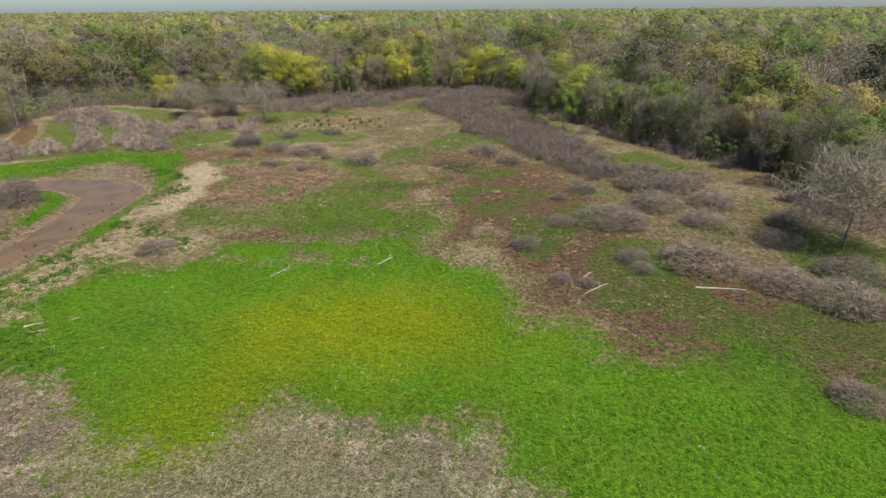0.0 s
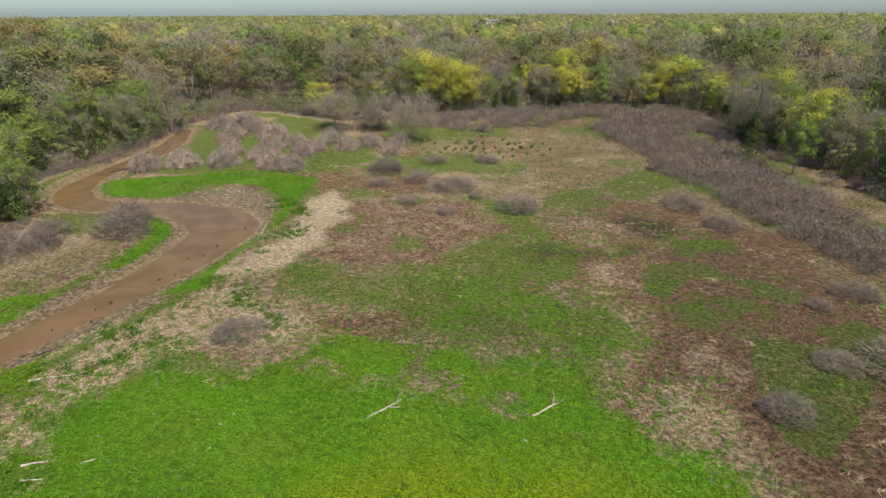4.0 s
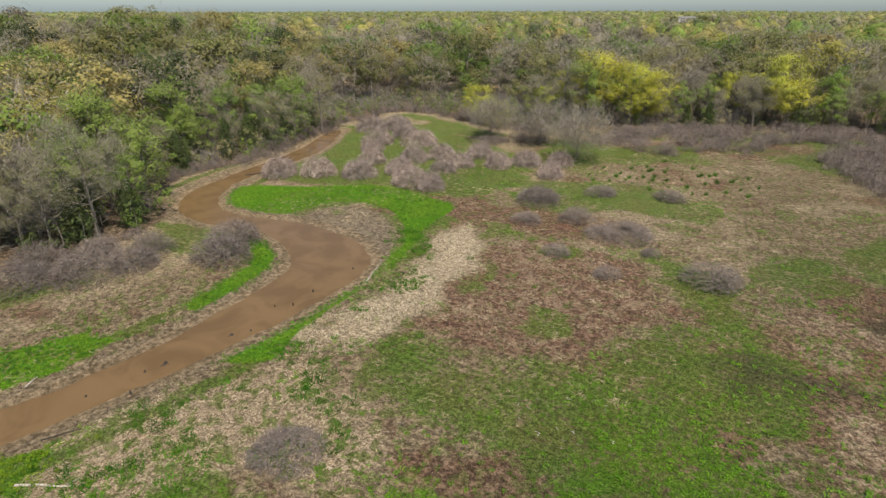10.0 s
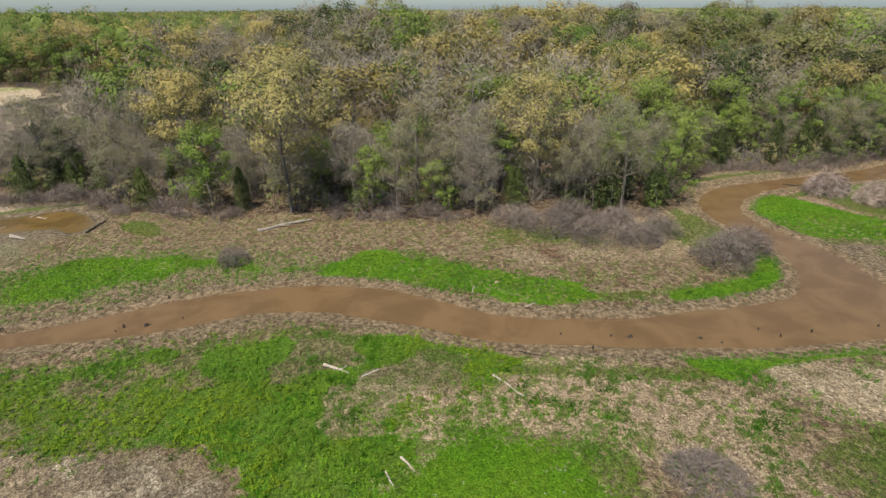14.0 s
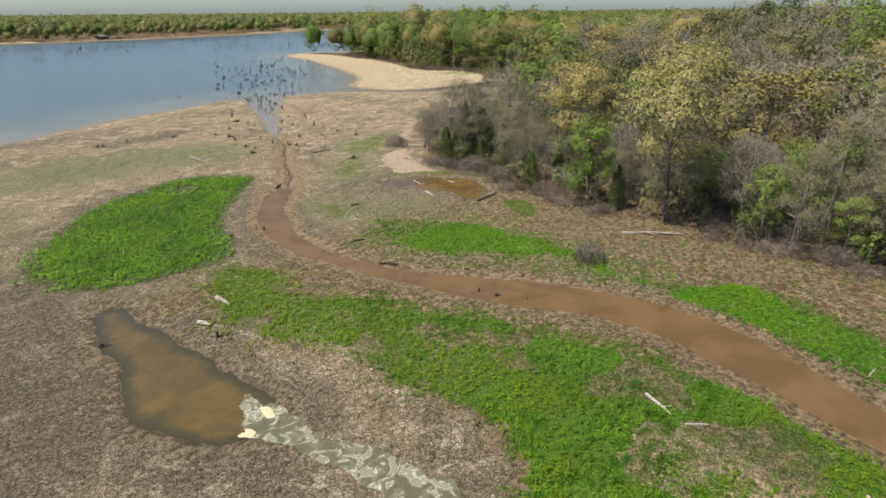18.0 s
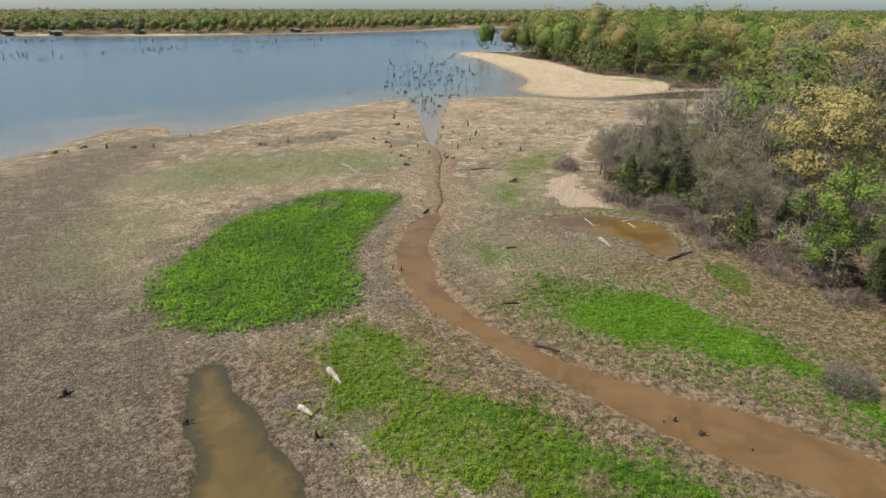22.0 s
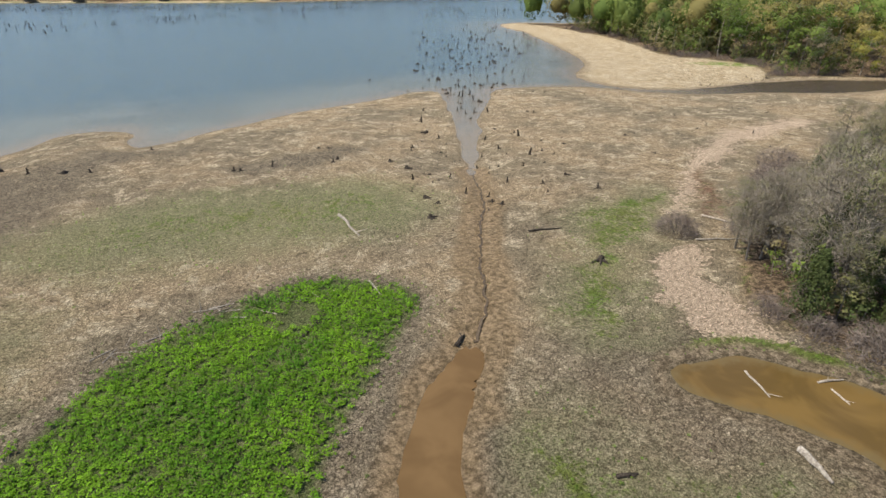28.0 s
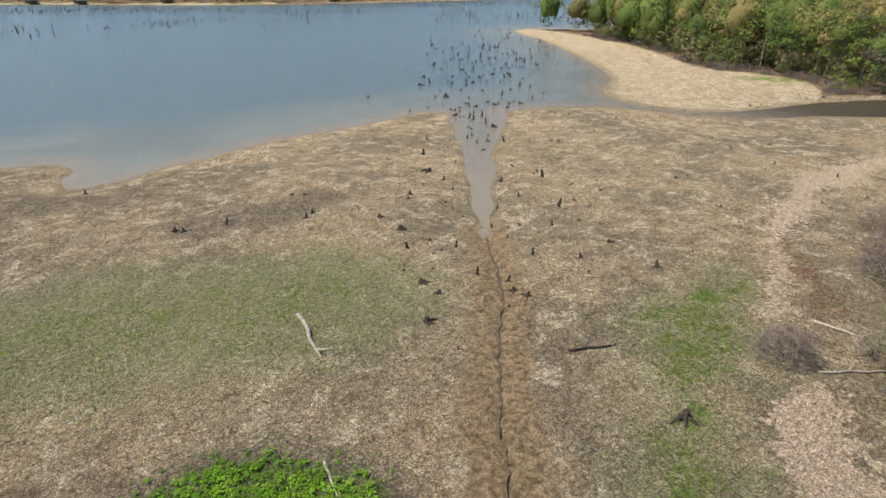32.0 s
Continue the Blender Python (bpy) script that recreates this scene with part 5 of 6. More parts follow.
for x, y, w in ((-97.7, 142, 8.4), (-94, 146, 8.4), (-79.8, 137, 8.0), (-84.4, 107, 6.8), (-79.9, 111, 6.6), (-74.3, 114, 6.0), (-78.4, 121.5, 5.0), (-65.4, 115, 7.0), (-60.9, 115, 5.4),
                (-65.2, 124, 5.0), (-64.9, 128.5, 5.0), (-65.7, 135.5, 6.0), (-60, 131.5, 5.6), (-56.5, 135, 5.6), (-73.8, 126.5, 6.0), (-70, 119, 6.0), (-87, 133, 7.0), (-88, 141, 7.0), (-71, 131, 5.5), (-84, 127, 5.0), (-52, 138, 5.5), (-50, 131, 5.0)):
    set_shrub(PINK_SHRUB, x, y, w, "vine-covered shrubs north of the creek", 6.9)

set_shrub(GREY_SHRUB, -35.5, 68, 3.4, "shrubs on the creek bank", 4.0, 0.62)
# the thicket and the brush under the trees
THICKET = [(-18, 165), (-6.7, 150), (-4.8, 133), (3, 123), (6, 114), (12, 105), (17, 97.5), (20.5, 106), (16.3, 125), (10, 147), (3, 160), (-9.6, 186)]
bush_kinds = [shrub(220 + k, 3.4, 1.8, 480, 0.0, 0.034) for k in range(4)]


def brush(name, keep, lo, hi, step, seed, mat, label, tall=1.0):
    x, y = scatter(lo, hi, step, seed, keep)
    r = np.random.default_rng(seed)
    return joined(name, [[(a, 0), (b, 0)] for a, b in bush_kinds], x, y, level(x, y), r.uniform(0.6, 1.2, len(x)) * tall, r.integers(0, 4, len(x)), np.ones((len(x), 3)), [mat], label)


brush("thicket", lambda x, y: inside_by(THICKET, x, y) > 0, (-20, 95), (22, 190), 1.9, 301, MAUVE, "dense thicket of leafless grey-purple shrubs", 1.0)
brush("underbrush", lambda x, y: (wood_by(x, y) > -2.0) & (wood_by(x, y) < 4) & (fbm(x, y, 9, 305) > 0.47) & in_view(x, y), (-250, -240), (60, 205), 2.4, 302, MAUVE, "leafless underbrush along the wood edge", 0.85)
brush("shrub_belt", lambda x, y: (wood_by(x, y) > -26) & (wood_by(x, y) < 0) & (y > 132) & (x > -72) & (fbm(x, y, 10, 306) + 0.01 * wood_by(x, y) > 0.40), (-75, 130), (20, 205), 2.3, 307, MAUVE, "belt of leafless shrubs before the woods")
brush("forest_brush", lambda x, y: (wood_by(x, y) >= 4) & (wood_by(x, y) < 34) & in_view(x, y), (-150, -60), (60, 215), 5.0, 303, TWIG, "grey undergrowth between the trees", 1.7)

x, y = scatter((-250, -240), (60, 215), 3.6, 304, lambda a, b: (wood_by(a, b) > -0.5) & (wood_by(a, b) < 15) & in_view(a, b))
sr = np.random.default_rng(305)
sapling = [canopy(320 + k, 4.2, 3.2, 210, 0.27, True, 0.05, 10) for k in range(4)]
shade = np.array([(0.20, 0.20, 0.085), (0.17, 0.235, 0.05), (0.08, 0.105, 0.035), (0.27, 0.23, 0.12), (0.13, 0.17, 0.05)])[sr.integers(0, 5, len(x))]
joined("saplings", [[(a, 1), (g, 0)] for a, t, g in sapling], x, y, level(x, y), sr.uniform(0.5, 1.25, len(x)) * (1 + ramp(-y, 50, 110)), sr.integers(0, 4, len(x)), shade * sr.uniform(0.8, 1.2, (len(x), 1)), [TINTED, TWIG], "olive and green saplings under the wood edge")


# ---- plants on the ground ----
def rosette(seed, n, size, tall, wide=0.8):
    rng = random.Random(seed)
    s = Shape()
    for i in range(n):
        w = i * 2.4 + rng.uniform(-0.4, 0.4)
        r, z = rng.uniform(0.2, 1.0) * size * wide, rng.uniform(0.25, 1.0) * tall
        s.card((math.cos(w) * r, math.sin(w) * r, z), size * rng.uniform(0.7, 1.2), rng, Vector((math.cos(w) * 0.4, math.sin(w) * 0.4, 1.0)), 0.25)
    return s


def blades(seed, n, tall, spread, lay=0.5, width=0.045):
    rng = random.Random(seed)
    s = Shape()
    for i in range(n):
        w, r = rng.uniform(0, 6.283), spread * math.sqrt(rng.random())
        way = Vector((math.cos(w) * lay + rng.gauss(0, 0.3), math.sin(w) * lay + rng.gauss(0, 0.3), 1.0 if lay < 1.5 else 0.12)).normalized()
        s.sliver((math.cos(w * 3) * r, math.sin(w * 3) * r, 0.0), way * tall * rng.uniform(0.6, 1.3), width * rng.uniform(0.7, 1.4), rng)
    return s


def sward(name, shapes, lo, hi, step, seed, chance, dark, light, label, size=(0.7, 1.3), gold=None, vary=0.35):
    """Plants where chance(x, y) beats a random number, their colour in patches between two tones."""
    r = np.random.default_rng(seed)
    x, y = scatter(lo, hi, step, seed, lambda a, b: chance(a, b) > r.random(len(a)))
    t = np.clip(fbm(x, y, 3.5, seed) * 1.6 - 0.3 + r.uniform(-0.25, 0.25, len(x)), 0, 1)[:, None]
    tint = (np.array(dark) * (1 - t) + np.array(light) * t) * r.uniform(1 - vary, 1 + vary, (len(x), 1))
    if gold is not None:
        g = gold(x, y)[:, None]
        tint = tint * (1 - g) + np.array((0.27, 0.285, 0.008)) * g
    return joined(name, [[(s, 0)] for s in shapes], x, y, level(x, y), r.uniform(*size, len(x)), r.integers(0, len(shapes), len(x)), tint, [TINTED], label)


def ragged(pts, soft, seed, size=1.6):
    return lambda x, y: np.clip(0.5 + (inside_by(pts, *wander(x, y)) + 2.4 * (fbm(x, y, size, seed) - 0.5)) / soft, 0, 1)


leafy = [rosette(400 + k, 15, 0.15, 0.26, 1.2) for k in range(4)]
bushy = [rosette(405 + k, 18, 0.135, 0.30, 1.6) for k in range(4)]
tufts = [rosette(410 + k, 14, 0.105, 0.16, 1.9) for k in range(4)]
low_tufts = [rosette(420 + k, 10, 0.14, 0.14, 1.2) for k in range(4)]
sedge = [blades(425 + k, 60, 0.8, 0.3, 0.5, 0.05) for k in range(3)]
thatch = [blades(430 + k, 10, 0.34, 0.30, 2.0, 0.035) for k in range(4)]
in_bed, in_strip, in_meadow, in_gold = (lambda x, y: np.clip(0.5 + (inside_by(LEAFY_BED, x, y) - 0.7 + 3.0 * (fbm(x, y, 1.6, 501) - 0.5)) / 2.8, 0, 1)), ragged(LEAFY_STRIP, 2.0, 502), (lambda x, y: np.clip(0.5 + inside_by(MEADOW, *wander(x, y, 5.0)) / 8.0, 0, 1)), ragged(YELLOW, 13.0, 504, 4.0)
bare_spots = lambda x, y: ramp(fbm(x, y, 4.5, 505) + 0.16 * ramp(y, 36, 50), 0.72, 0.60) * (1 - 0.75 * ramp(fbm(x, y, 1.3, 517), 0.52, 0.66))  # noqa: E731
sward("leafy_weeds", bushy, (-68, -31), (-26, 8), 0.31, 601, lambda x, y: (0.7 + 0.28 * ramp(fbm(x, y, 1.1, 519), 0.36, 0.52)) * in_bed(x, y) * ramp(np.hypot(x + 54, y + 21.3) + 3.0 * (fbm(x, y, 2.0, 57) - 0.5), 1.2, 3.0), (0.065, 0.165, 0.010), (0.165, 0.31, 0.018), "low bed of bright green broad-leaved weeds", (0.7, 1.35))
sward("leafy_weeds", bushy, (-54, 3), (-31, 64), 0.34, 602, lambda x, y: (0.60 + 0.35 * ramp(fbm(x, y, 1.2, 520), 0.40, 0.56)) * in_strip(x, y) * bare_spots(x, y), (0.055, 0.14, 0.010), (0.14, 0.26, 0.018), "green broad-leaved weeds along the creek bank", (0.45, 1.05), lambda x, y: 0.35 * ramp(fbm(x, y, 8, 55), 0.42, 0.6))
sward("meadow_grass", tufts, (-44, 26), (28, 102), 0.42, 603, lambda x, y: (0.5 + 0.45 * ramp(fbm(x, y, 6, 514), 0.35, 0.6)) * in_meadow(x, y) * (1 - 0.75 * ramp(y, 58, 72) * ramp(fbm(x, y, 5, 63), 0.60, 0.42)), (0.07, 0.165, 0.008), (0.12, 0.24, 0.012), "lush spring grass of the wet meadow", (0.7, 1.3), lambda x, y: 0.75 * in_gold(x, y), 0.34)
flecks = [blades(440 + k, 5, 0.14, 0.12, 2.0, 0.07) for k in range(3)]
sward("pale_litter", flecks, (-36, 38), (26, 84), 0.8, 611, lambda x, y: 0.28 * in_meadow(x, y) * ramp(fbm(x, y, 5, 522), 0.48, 0.66), (0.26, 0.22, 0.19), (0.52, 0.47, 0.43), "pale dry bits scattered in the meadow grass", (0.7, 1.6))
sward("bank_grass", low_tufts, (-86, 6), (-42, 114), 0.40, 604, lambda x, y: np.maximum.reduce([soft_in(inside_by(p, x, y), 1.5) for p in (BANK_GREEN, WEST_GREEN, TIP_GREEN)] + [0.9 * ragged(FAN_GREEN, 5.0, 506)(x, y) * (0.35 + 0.65 * ramp(y, 8, 16)) * ramp(fbm(x, y, 1.8, 521), 0.18, 0.36)]) * (creek_by(x, y) < -1.0), (0.045, 0.125, 0.012), (0.115, 0.23, 0.018), "bright green grass on the creek bank")
open_north = lambda x, y: ramp(y, 46, 54) * (wood_by(x, y) < -1) * (creek_by(x, y) < -1.5)  # noqa: E731
sward("tussock", tufts, (-66, 42), (40, 140), 0.5, 605, lambda x, y: 0.8 * open_north(x, y) * ramp(fbm(x, y, 4, 507), 0.60, 0.72), (0.07, 0.15, 0.014), (0.15, 0.26, 0.03), "scattered green tussocks in dead litter", (0.7, 1.5))
sward("sedge_clump", sedge, (-50, 130), (-20, 152), 1.7, 609, lambda x, y: 0.42 * soft_in(inside_by(SEDGE, x, y), 2.0), (0.045, 0.12, 0.012), (0.085, 0.19, 0.02), "dark green sedge clumps in pale dead grass", (0.4, 1.0))
grassy = [blades(435 + k, 26, 0.42, 0.34, 0.8, 0.045) for k in range(3)]
sward("bank_tussock", grassy, (-62, 10), (-26, 112), 0.55, 610, lambda x, y: 0.75 * ramp(fbm(x, y, 2.6, 516), 0.54, 0.64) * np.maximum.reduce([soft_in(2.0 - np.abs(creek_by(x, y) + 5.2), 1.5) * ramp(y, 14, 24) * (x > -56), soft_in(inside_by(GOLD_TAN, x, y) + 1.0, 3.0), 0.9 * soft_in(inside_by(LEAFY_STRIP, x, y), 3.0) * ramp(y, 24, 40)]) * (creek_by(x, y) < -2.2), (0.035, 0.12, 0.008), (0.085, 0.215, 0.015), "dark green grass tussocks on the creek bank", (0.6, 1.2))
sward("dead_grass", thatch, (-75, 44), (42, 165), 0.62, 606, lambda x, y: (0.7 - 0.45 * ramp(x, -24, -10)) * open_north(x, y) * (1 - in_meadow(x, y)) * ramp(fbm(x, y, 7, 508), 0.40, 0.60), (0.17, 0.12, 0.08), (0.47, 0.37, 0.25), "flattened dead grass and litter", (0.7, 1.7))
on_flats = lambda x, y: ramp(-y, -46, -36) * (wood_by(x, y) < -1) * (creek_by(x, y) < -1) * (lake_by(x, y) < -2) * (pond_by(x, y) < -0.5) * (1 - in_bed(x, y)) * (1 - in_strip(x, y))  # noqa: E731
sward("mud_litter", thatch, (-110, -75), (0, 46), 0.85, 607, lambda x, y: 0.7 * on_flats(x, y) * ramp(fbm(x, y, 6, 509), 0.35, 0.6), (0.12, 0.09, 0.065), (0.40, 0.33, 0.235), "dry stalks lying on the mud flat", (0.4, 1.0))
sward("mud_seedlings", leafy, (-95, -60), (-28, 44), 0.7, 608, lambda x, y: on_flats(x, y) * np.maximum.reduce([0.05 * ramp(fbm(x, y, 5, 510), 0.55, 0.72), 0.7 * soft_in(inside_by(FAN_GREEN, x, y) + 2, 9.0) * ramp(fbm(x, y, 3, 512), 0.4, 0.6), 0.25 * soft_in(inside_by(SIDE_GREEN, x, y), 4.0), 0.6 * soft_in(inside_by(SEEDED, x, y), 4.0) * ramp(fbm(x, y, 2.5, 515), 0.4, 0.6), 0.8 * soft_in(inside_by(POND_GREEN, x, y), 1.2), 0.32 * soft_in(inside_by(FLAT_GREEN, x, y), 12.0), 0.5 * soft_in(inside_by(LEAFY_BED, x, y) + 2.0, 3.0)]), (0.10, 0.17, 0.03), (0.17, 0.28, 0.04), "sparse green seedlings on the mud", (0.3, 0.65))

# ---- scum on the pond's outflow ----
def scum_material():
    m = Nodes("pond_scum")
    a, b = m.noise(0.9, 5, 0.6, warp=1.2), m.noise(6.0, 4, 0.6, warp=0.8)
    col = m.mix(m.step(a, 0.42, 0.60), (0.085, 0.08, 0.048), (0.19, 0.18, 0.125))
    vein = m.step(m.math("ABSOLUTE", m.math("SUBTRACT", a, 0.55)), 0.016, 0.004)
    col = m.mix(m.math("MULTIPLY", vein, 0.85), col, (0.46, 0.44, 0.36))
    col = m.mix(m.step(m.value("cake"), 0.35, 0.5), col, m.mix(m.step(b, 0.4, 0.6), (0.46, 0.40, 0.20), (0.50, 0.47, 0.36)))
    col = m.mix(m.math("MULTIPLY", m.step(b, 0.52, 0.66), 0.35), col, (0.20, 0.18, 0.13))
    m.bump(b, 0.2, 0.01)
    return m.done(col, 0.6, 0.2)


def cake_by(x, y):
    """The two thick yellow cakes of foam."""
    one = 1.0 - np.hypot((x + 31.3) / 0.4, (y - 27.4) / 0.8)
    two = 1.0 - np.hypot((x + 29.2) / 0.5, (y - 28.1) / 0.55)
    return np.maximum(one, two) + 1.2 * (fbm(x, y, 0.9, 24) - 0.5)


scum_by = lambda x, y: np.maximum(inside_by(SCUM, x, y), cake_by(x, y)) - 0.5 + 1.9 * (fbm(x, y, 1.6, 22) - 0.5)  # noqa: E731
scum = sheet("pond_scum", np.arange(-35.0, -26.5, 0.1), np.arange(23.0, 45.0, 0.1), lambda x, y: np.maximum(WATER + 0.025, level(x, y) + 0.04) + 0.03 * ramp(cake_by(x, y), 0, 0.4), scum_material(),
             lambda x, y: scum_by(x, y) > 0, lambda x, y: {"cake": np.clip(0.4 + cake_by(x, y), 0, 1)})
tagged(scum, "cream and grey foam scum drying at the pond's edge", "scum", kind="stuff")


# ---- the rill's dark cut ----
def ribbon(name, pts, material, lift=0.03, wobble=0.18):
    line = rounded(pts, False, 8)
    side = np.gradient(line[:, :2], axis=0)
    side = np.stack([-side[:, 1], side[:, 0]], 1) / (np.hypot(side[:, 0], side[:, 1])[:, None] + 1e-9)
    r = np.random.default_rng(9)
    mid = line[:, :2] + side * r.uniform(-wobble, wobble, (len(line), 1))
    w = line[:, 2:3] * r.uniform(0.5, 1.3, (len(line), 1))
    left, right = mid + side * w, mid - side * w
    s = Shape()
    for k in range(len(line)):
        for p in (left[k], right[k]):
            s.v.append(Vector((p[0], p[1], float(level(mid[k, 0], mid[k, 1])) + lift)))
    s.f = [(2 * k, 2 * k + 1, 2 * k + 3, 2 * k + 2) for k in range(len(line) - 1)]
    return new(name, s.mesh(name, material))


CUT = plain("wet_dark_mud", (0.075, 0.055, 0.036), (0.15, 0.11, 0.07), 4.0, 0.5)
rill = ribbon("rill", [(x, y, 0.11) for x, y, w in RILL[2:]], CUT, 0.10)
tagged(rill, "narrow dark rill cut into wet mud", "rill", kind="structure")


# ---- driftwood, sticks and stumps ----
def timber(name, a, b, r, material, label, forks=0, lift=0.6, category="log", bow=0.022):
    """A fallen stem from a to b, with side branches."""
    lr = random.Random(int(abs(a[0] * 31 + b[1] * 17) * 10))
    za, zb = (max(float(level(p[0], p[1])), WATER - 0.05) for p in (a, b))
    foot, end = Vector((a[0], a[1], za + r * lift)), Vector((b[0], b[1], zb + r * lift))
    ob = group_at(name, Matrix.Translation(foot))
    way = end - foot
    side = way.cross(Vector((0, 0, 1))).normalized()
    pts = [way * k + side * way.length * lr.uniform(-bow, bow) * (0 < k < 1) + Vector((0, 0, 0.4 * r * math.sin(math.pi * k))) for k in (0, 0.2, 0.4, 0.6, 0.8, 1.0)]
    stem = Shape()
    stem.tube(pts, [r * q * lr.uniform(0.9, 1.1) for q in (1.1, 1.0, 0.9, 0.8, 0.65, 0.45)], 7)
    part("stem", stem, material, ob)
    for k in range(forks):
        q = lr.uniform(0.35, 0.9)
        i = min(int(q * 5), 4)
        start = pts[i].lerp(pts[i + 1], q * 5 - i)
        out = (way.normalized() * 0.7 + side * lr.choice((-1, 1)) * lr.uniform(0.5, 1.0) + Vector((0, 0, lr.uniform(0.0, 0.5)))) * way.length * lr.uniform(0.2, 0.4)
        twig = Shape()
        twig.tube([start, start + out * 0.5 + side * 0.05, start + out], [r * 0.45, r * 0.3, r * 0.12], 5)
        part("branch", twig, material, ob)
    return tagged(ob, label, category)


PALE_LOG, DARK_LOG, STICK = "weathered pale grey log lying on the ground", "dark waterlogged branch lying in the mud", "bleached stick lying on the ground"
timber("fallen_log", (-73.5, 34.1), (-77.0, 39.6), 0.17, DRIFT, "long weathered grey log below the wood edge", 3)
for a, b, r, n in (((-46.7, 45.9), (-45.6, 47.8), 0.11, 2), ((-45.2, 48.7), (-46.1, 49.9), 0.06, 3), ((-45.1, 57.7), (-42.5, 59.6), 0.07, 1), ((-37.5, 51.7), (-36.4, 52.5), 0.07, 0),
                   ((-57.3, 57.2), (-59, 57.6), 0.06, 1), ((-54.7, 61.5), (-55.3, 62.5), 0.06, 0), ((-36.5, 50.9), (-35.1, 51.5), 0.05, 0), ((-34.5, 53), (-33.9, 53.6), 0.05, 0),
                   ((-61.6, -23.5), (-61.3, -21), 0.09, 2), ((-47.2, 87), (-49.6, 92), 0.07, 0), ((-20.6, 62), (-19.3, 64.5), 0.07, 3), ((-10.7, 65.8), (-9, 68.3), 0.06, 3),
                   ((9.6, 63.9), (10.6, 65.4), 0.06, 0), ((9.3, 60.6), (11.8, 62.9), 0.06, 2), ((19.6, 62.5), (24, 62.2), 0.09, 2), ((-92.5, -13.3), (-97, -10.5), 0.1, 1), ((-98.6, -16.8), (-99.3, -13.4), 0.12, 1)):
    timber("stick", a, b, r, DRIFT, STICK, n, category="stick")
for a, b, r in (((-38, 11.6), (-37.9, 13.6), 0.22), ((-34.7, 14.2), (-35, 15.4), 0.2), ((-72.9, 7), (-71.9, 9.2), 0.2), ((-65.4, -38.5), (-64.9, -32.4), 0.17), ((-77.3, 1.2), (-76.1, 3.6), 0.08), ((-80.1, 4.5), (-81.8, 5.3), 0.09), ((-80.2, 5.3), (-79.6, 6.7), 0.07)):
    timber("driftwood_log", a, b, r, DRIFT, PALE_LOG, 1 if r < 0.2 else 0)
for a, b, r, n in (((-52, 17.7), (-52.9, 19.5), 0.12, 3), ((-73.9, 14.7), (-77.9, 14.8), 0.12, 3), ((-80, -24), (-83.4, -22.7), 0.1, 1), ((-53.6, -18.6), (-56.2, -20.5), 0.1, 2), ((-62.5, -11.7), (-63.8, -12.5), 0.16, 1),
                   ((-62.9, 2.7), (-64, 3.2), 0.12, 3), ((-54.5, 11.5), (-55.6, 12.4), 0.1, 1), ((-89.5, 104), (-86, 109), 0.1, 2), ((-48, 60), (-47, 62), 0.05, 1)):
    timber("dark_branch", a, b, r, STUMP, DARK_LOG, n, category="branch")
lr = random.Random(33)
for k in range(26):
    x, y = -41 - 0.78 * k * 0.9 + lr.gauss(0, 0.9), -22.5 - 3.2 * math.sin(k * 0.13) + lr.gauss(0, 0.8)
    w, n = lr.uniform(0, 6.283), lr.uniform(0.9, 2.4)
    timber("drift_stick", (x, y), (x + math.cos(w) * n, y + math.sin(w) * n), lr.uniform(0.025, 0.06), DRIFT if k % 3 else BARK, "thin bleached stick in the drift line", lr.randrange(3), category="stick")


def stump(seed, tall, r):
    sr = random.Random(seed)
    body, root = Shape(), []
    lean = Vector((sr.uniform(-0.2, 0.2), sr.uniform(-0.2, 0.2), 1)) * tall
    body.tube([(0, 0, -0.4), lean * 0.12, lean * 0.5, lean * 0.85, lean], [r * 1.7, r * 1.15, r * 0.9, r * 0.75, r * sr.uniform(0.25, 0.55)], 7)
    for k in range(sr.randrange(2, 5)):
        s, w = Shape(), sr.uniform(0, 6.283)
        way = Vector((math.cos(w), math.sin(w), 0))
        s.tube([Vector((0, 0, 0.1)), way * r * 2.2 + Vector((0, 0, 0.08)), way * r * 4.5 - Vector((0, 0, 0.12))], [r * 0.6, r * 0.4, r * 0.12], 5)
        root.append(s)
    ob = group_at("tree_stump")
    part("trunk", body, STUMP, ob)
    for s in root:
        part("root", s, STUMP, ob)
    return tagged(ob, "black rotten stump of a drowned tree", "stump", "drowned stumps")


STUMPS = [stump(700 + k, t, r) for k, (t, r) in enumerate(((0.75, 0.25), (1.05, 0.22), (0.5, 0.30), (1.3, 0.21), (0.85, 0.19)))]


def set_stump(x, y, s, rest=None):
    first = STUMPS[lr.randrange(5)]
    z = float(level(x, y)) if rest is None else rest
    m = pose(x, y, z, lr.uniform(-8, 8), lr.uniform(-8, 8), lr.uniform(0, 360)) @ Matrix.Scale(s, 4)
    if first.name in used:
        copy_thing(first, m)
    else:
        used.add(first.name)
        first.matrix_basis = m


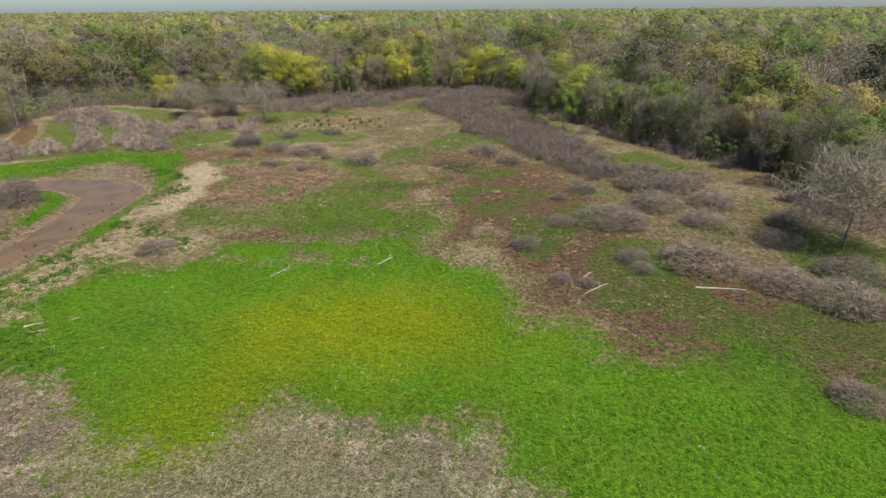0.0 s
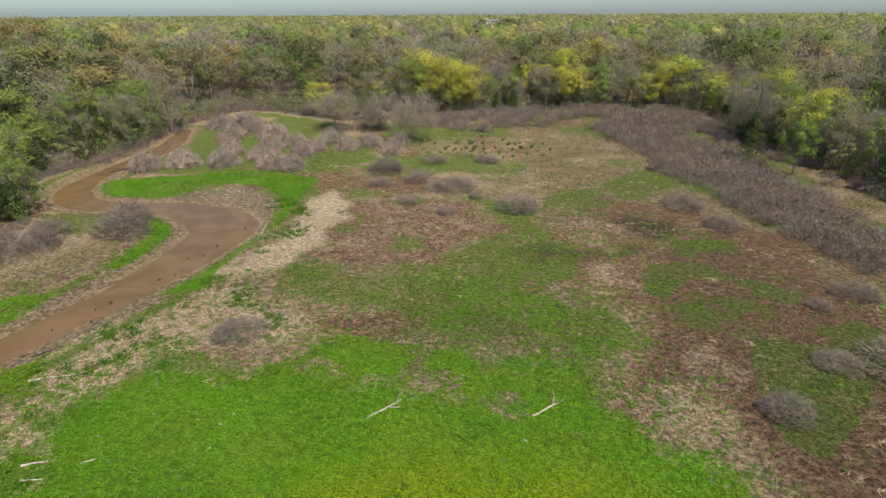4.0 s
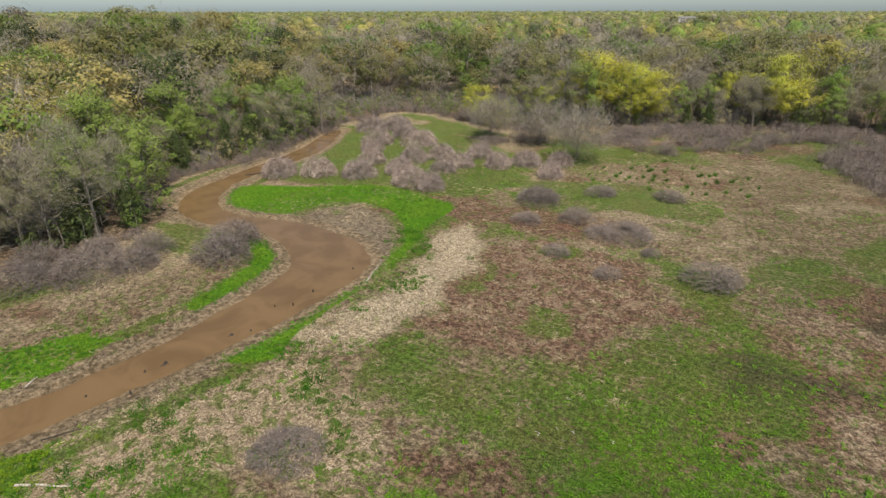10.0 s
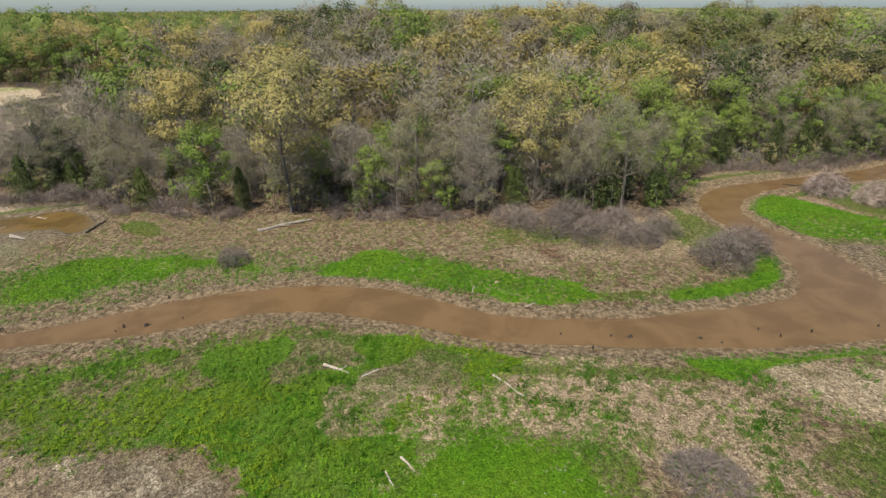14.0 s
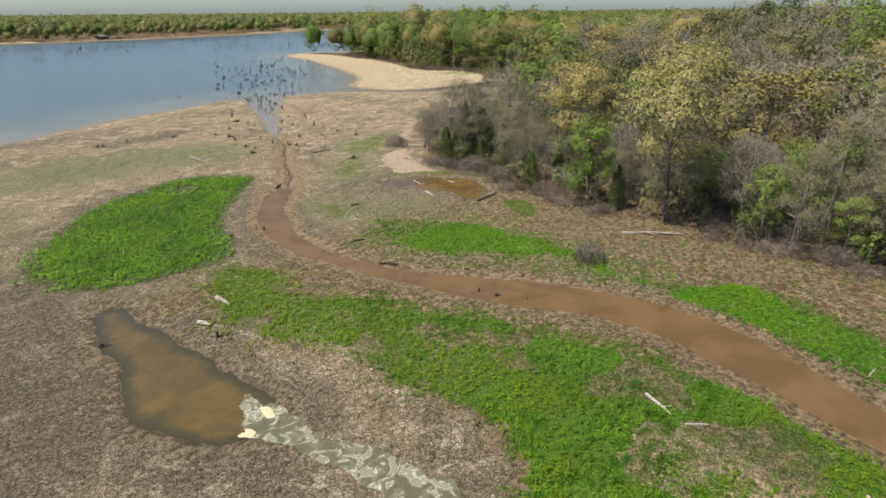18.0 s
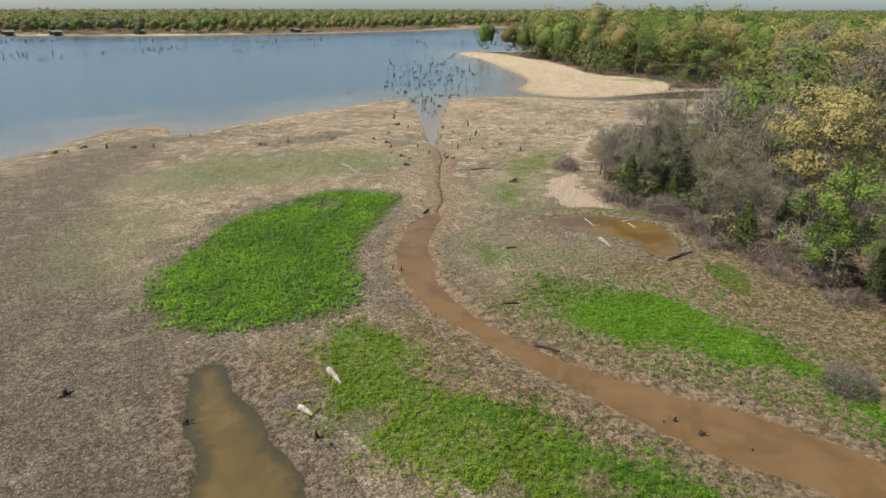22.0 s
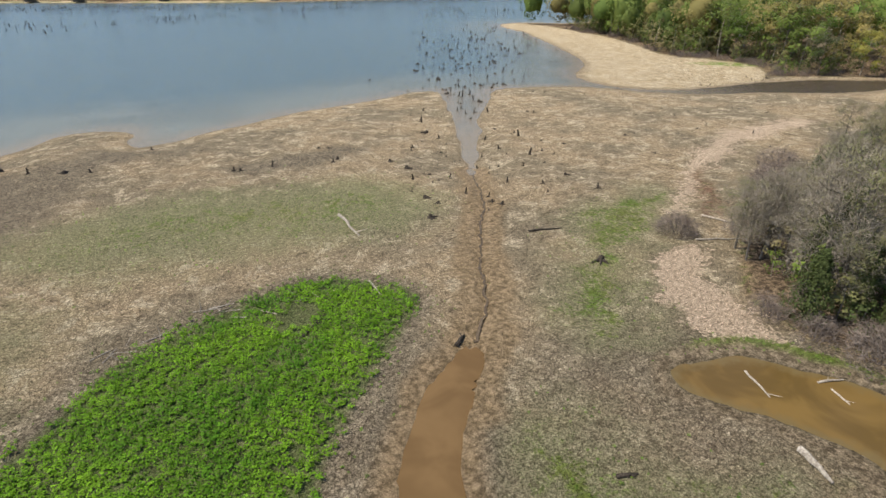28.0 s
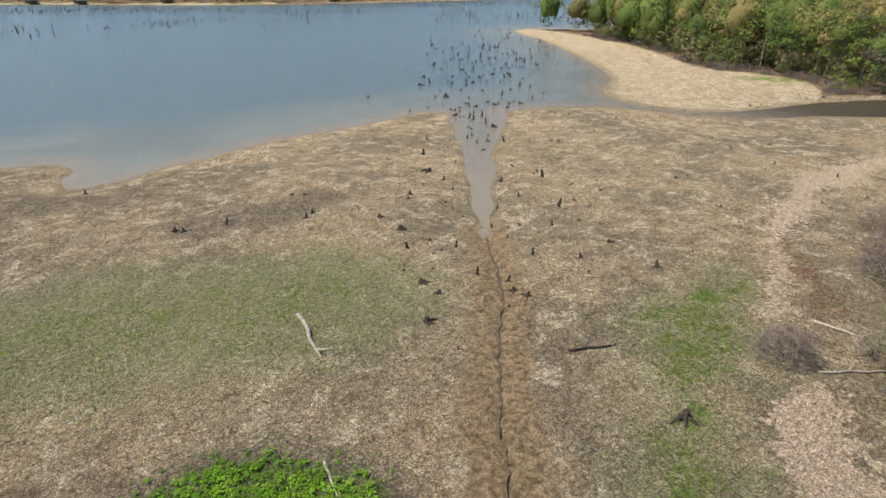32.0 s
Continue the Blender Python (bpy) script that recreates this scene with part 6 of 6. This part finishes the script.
for x, y in ((-102.8, -82), (-97.6, -74.1), (-94, -66.5), (-93.6, -62), (-86.9, -59.1), (-80, -53.8), (-74.1, -58.7), (-73, -57.6), (-60.1, -60.9), (-60.9, -60.4), (-65.1, -60.1),
             (-52.9, -81), (-80.3, -49.5), (-78.7, -45), (-83.1, -43.1), (-81.3, -37), (-94.1, -50.8), (-100.1, -58), (-106.8, -58.5), (-105.7, -56), (-98.3, -52), (-99.5, -46.2),
             (-102.5, -46.8), (-88.1, -37.4), (-91.5, -34.5), (-96.5, -35.6), (-95.9, -29.3), (-114.6, -35.5), (-82.5, -31.5), (-73.4, -32.5), (-76.2, -38.1), (-113.1, -74.2), (-23, 3.8), (-34.4, 17.3), (-81.3, -15.4)):
    set_stump(x, y, lr.uniform(0.6, 1.1))
for x, y in ((-50.7, 89), (-50.1, 83.2), (-49.5, 80.4), (-50.6, 79.3), (-48.8, 75.5), (-49.5, 74.2), (-50, 68.9), (-50.1, 67.4), (-50.5, 63.6), (-48.3, 65.5), (-52.3, 28.6), (-52.9, 28.9),
             (-53.1, 30.6), (-54.2, 33.1), (-57.7, 30.6), (-50.8, -0.5), (-51.3, 0.4), (-54.8, 4.4), (-28.6, 11.1)):
    set_stump(x, y, lr.uniform(0.35, 0.75), WATER - 0.08)
for k in range(270):
    q = lr.random() ** 1.2
    x, y = -106 - 118 * q + lr.gauss(0, 6 + 11 * q), -76 - 140 * q + lr.gauss(0, 6 + 11 * q)
    if float(lake_by(np.array([x]), np.array([y]))[0]) > 1.0:
        set_stump(x, y, lr.uniform(0.45, 0.9) * (1 + 0.3 * q), LAKE)
for k in range(170):
    x, y = lr.uniform(-165, -72), lr.uniform(-82, -26)
    if float(lake_by(np.array([x]), np.array([y]))[0]) < -0.5 and float(wood_by(np.array([x]), np.array([y]))[0]) < -4 and lr.random() < 0.4 + 0.6 * (abs(0.78 * x - 0.62 * y + 39) < 14):
        set_stump(x, y, lr.uniform(0.25, 0.6))
for k in range(34):
    x = lr.uniform(-215, -118)
    set_stump(x, -70 - 0.42 * (x + 160) * (x > -160) + 0.12 * (-160 - x) + lr.gauss(0, 2.0), lr.uniform(0.35, 0.7))
far_stump = [Shape() for k in range(3)]
for k, s in enumerate(far_stump):
    s.tube([(0, 0, -0.3), (0.05 * k, 0.1, 0.6 + 0.4 * k), (0.1, 0.15 * k, 1.0 + 0.7 * k)], [0.3, 0.22, 0.1], 4)
sx, sy = scatter((-480, -560), (120, -220), 5.5, 801, lambda x, y: (lake_by(x, y) > 12) & (ramp(fbm(x, y, 70, 802), 0.45, 0.7) * ramp(-y, 270, 370) > np.random.default_rng(3).random(len(x))))
sr = np.random.default_rng(4)
joined("drowned_stumps", [[(s, 0)] for s in far_stump], sx, sy, np.full(len(sx), LAKE - 0.1), sr.uniform(0.5, 0.95, len(sx)), sr.integers(0, 3, len(sx)), np.ones((len(sx), 3)), [STUMP], "hundreds of black stumps standing far out in the lake")
for x, y in ((-23, -86.5), (-29.3, -78), (-31, -76), (-41.1, -72.4), (-37, -75), (-26, -84), (-20, -88), (-34, -78), (-44, -71)):
    set_stump(x, y, lr.uniform(0.6, 1.0))


# ---- buildings far off ----
def boxed(lo, hi):
    s = Shape()
    (a, b, c), (d, e, f) = lo, hi
    s.v = [Vector(p) for p in ((a, b, c), (d, b, c), (d, e, c), (a, e, c), (a, b, f), (d, b, f), (d, e, f), (a, e, f))]
    s.f = [(3, 2, 1, 0), (4, 5, 6, 7), (0, 1, 5, 4), (1, 2, 6, 5), (2, 3, 7, 6), (3, 0, 4, 7)]
    return s


def gable(lx, ly, z, rise, over=0.5):
    s = Shape()
    a, b = lx / 2 + over, ly / 2 + over
    for t in (0.0, 0.25):
        s.v += [Vector(p) for p in ((-a, -b, z + t), (a, -b, z + t), (a, b, z + t), (-a, b, z + t), (-a, 0, z + rise + t), (a, 0, z + rise + t))]
    s.f = [(6, 7, 11, 10), (8, 9, 10, 11), (0, 4, 5, 1), (2, 5, 4, 3), (0, 1, 7, 6), (2, 3, 9, 8), (0, 6, 10, 4), (4, 10, 9, 3), (1, 5, 11, 7), (5, 2, 8, 11)]
    return s


PAINT = plain("pale_siding", (0.62, 0.60, 0.55), (0.78, 0.76, 0.71), 1.5)
ROOF = plain("grey_roof", (0.10, 0.10, 0.10), (0.20, 0.20, 0.19), 1.5)
GLASS = plain("dark_glass", (0.02, 0.025, 0.03), (0.05, 0.055, 0.06), 0.5, 0.1)
PLANK = plain("weathered_planks", (0.10, 0.08, 0.06), (0.22, 0.18, 0.14), 3.0)


def house(x, y, turn, lx, ly, tall, label):
    z = float(level(x, y))
    ob = group_at("house", pose(x, y, z, 0, 0, turn))
    part("wall", boxed((-lx / 2, -ly / 2, -0.5), (lx / 2, ly / 2, tall)), PAINT, ob)
    part("roof", gable(lx, ly, tall, ly * 0.3), ROOF, ob)
    for k in range(4):
        u = -lx * 0.36 + k * lx * 0.24
        part("window", boxed((u - 0.9, -ly / 2 - 0.06, 1.0), (u + 0.9, -ly / 2 - 0.01, 2.6)), GLASS, ob)
    part("door", boxed((-0.6, -ly / 2 - 0.08, 0.0), (0.6, -ly / 2 - 0.01, 2.1)), PLANK, ob)
    return tagged(ob, label, "house")


house(-287, 1085, 15, 30, 12, 6.0, "distant pale farmhouse in a clearing of the woods")
house(-672, 574, 50, 22, 10, 4.5, "distant white-roofed barn behind the trees")
for x, y, turn in ((-283, -556, 20), (-142, -598, 35), (-76, -626, 30), (-40, -650, 30)):
    ob = group_at("boathouse", pose(x, y, LAKE, 0, 0, turn))
    part("deck", boxed((-5, -3.5, 0.7), (5, 3.5, 0.95)), PLANK, ob)
    part("wall", boxed((-4, -2.6, 0.95), (4, 2.6, 3.3)), PLANK, ob)
    part("roof", gable(9.5, 6.4, 3.3, 1.4), ROOF, ob)
    for u in (-4.6, 4.6):
        for v in (-3.2, 3.2):
            part("post", boxed((u - 0.15, v - 0.15, -1.5), (u + 0.15, v + 0.15, 3.4)), PLANK, ob)
    tagged(ob, "small dark boathouse on posts at the far shore", "boathouse", "boathouses on the far shore")
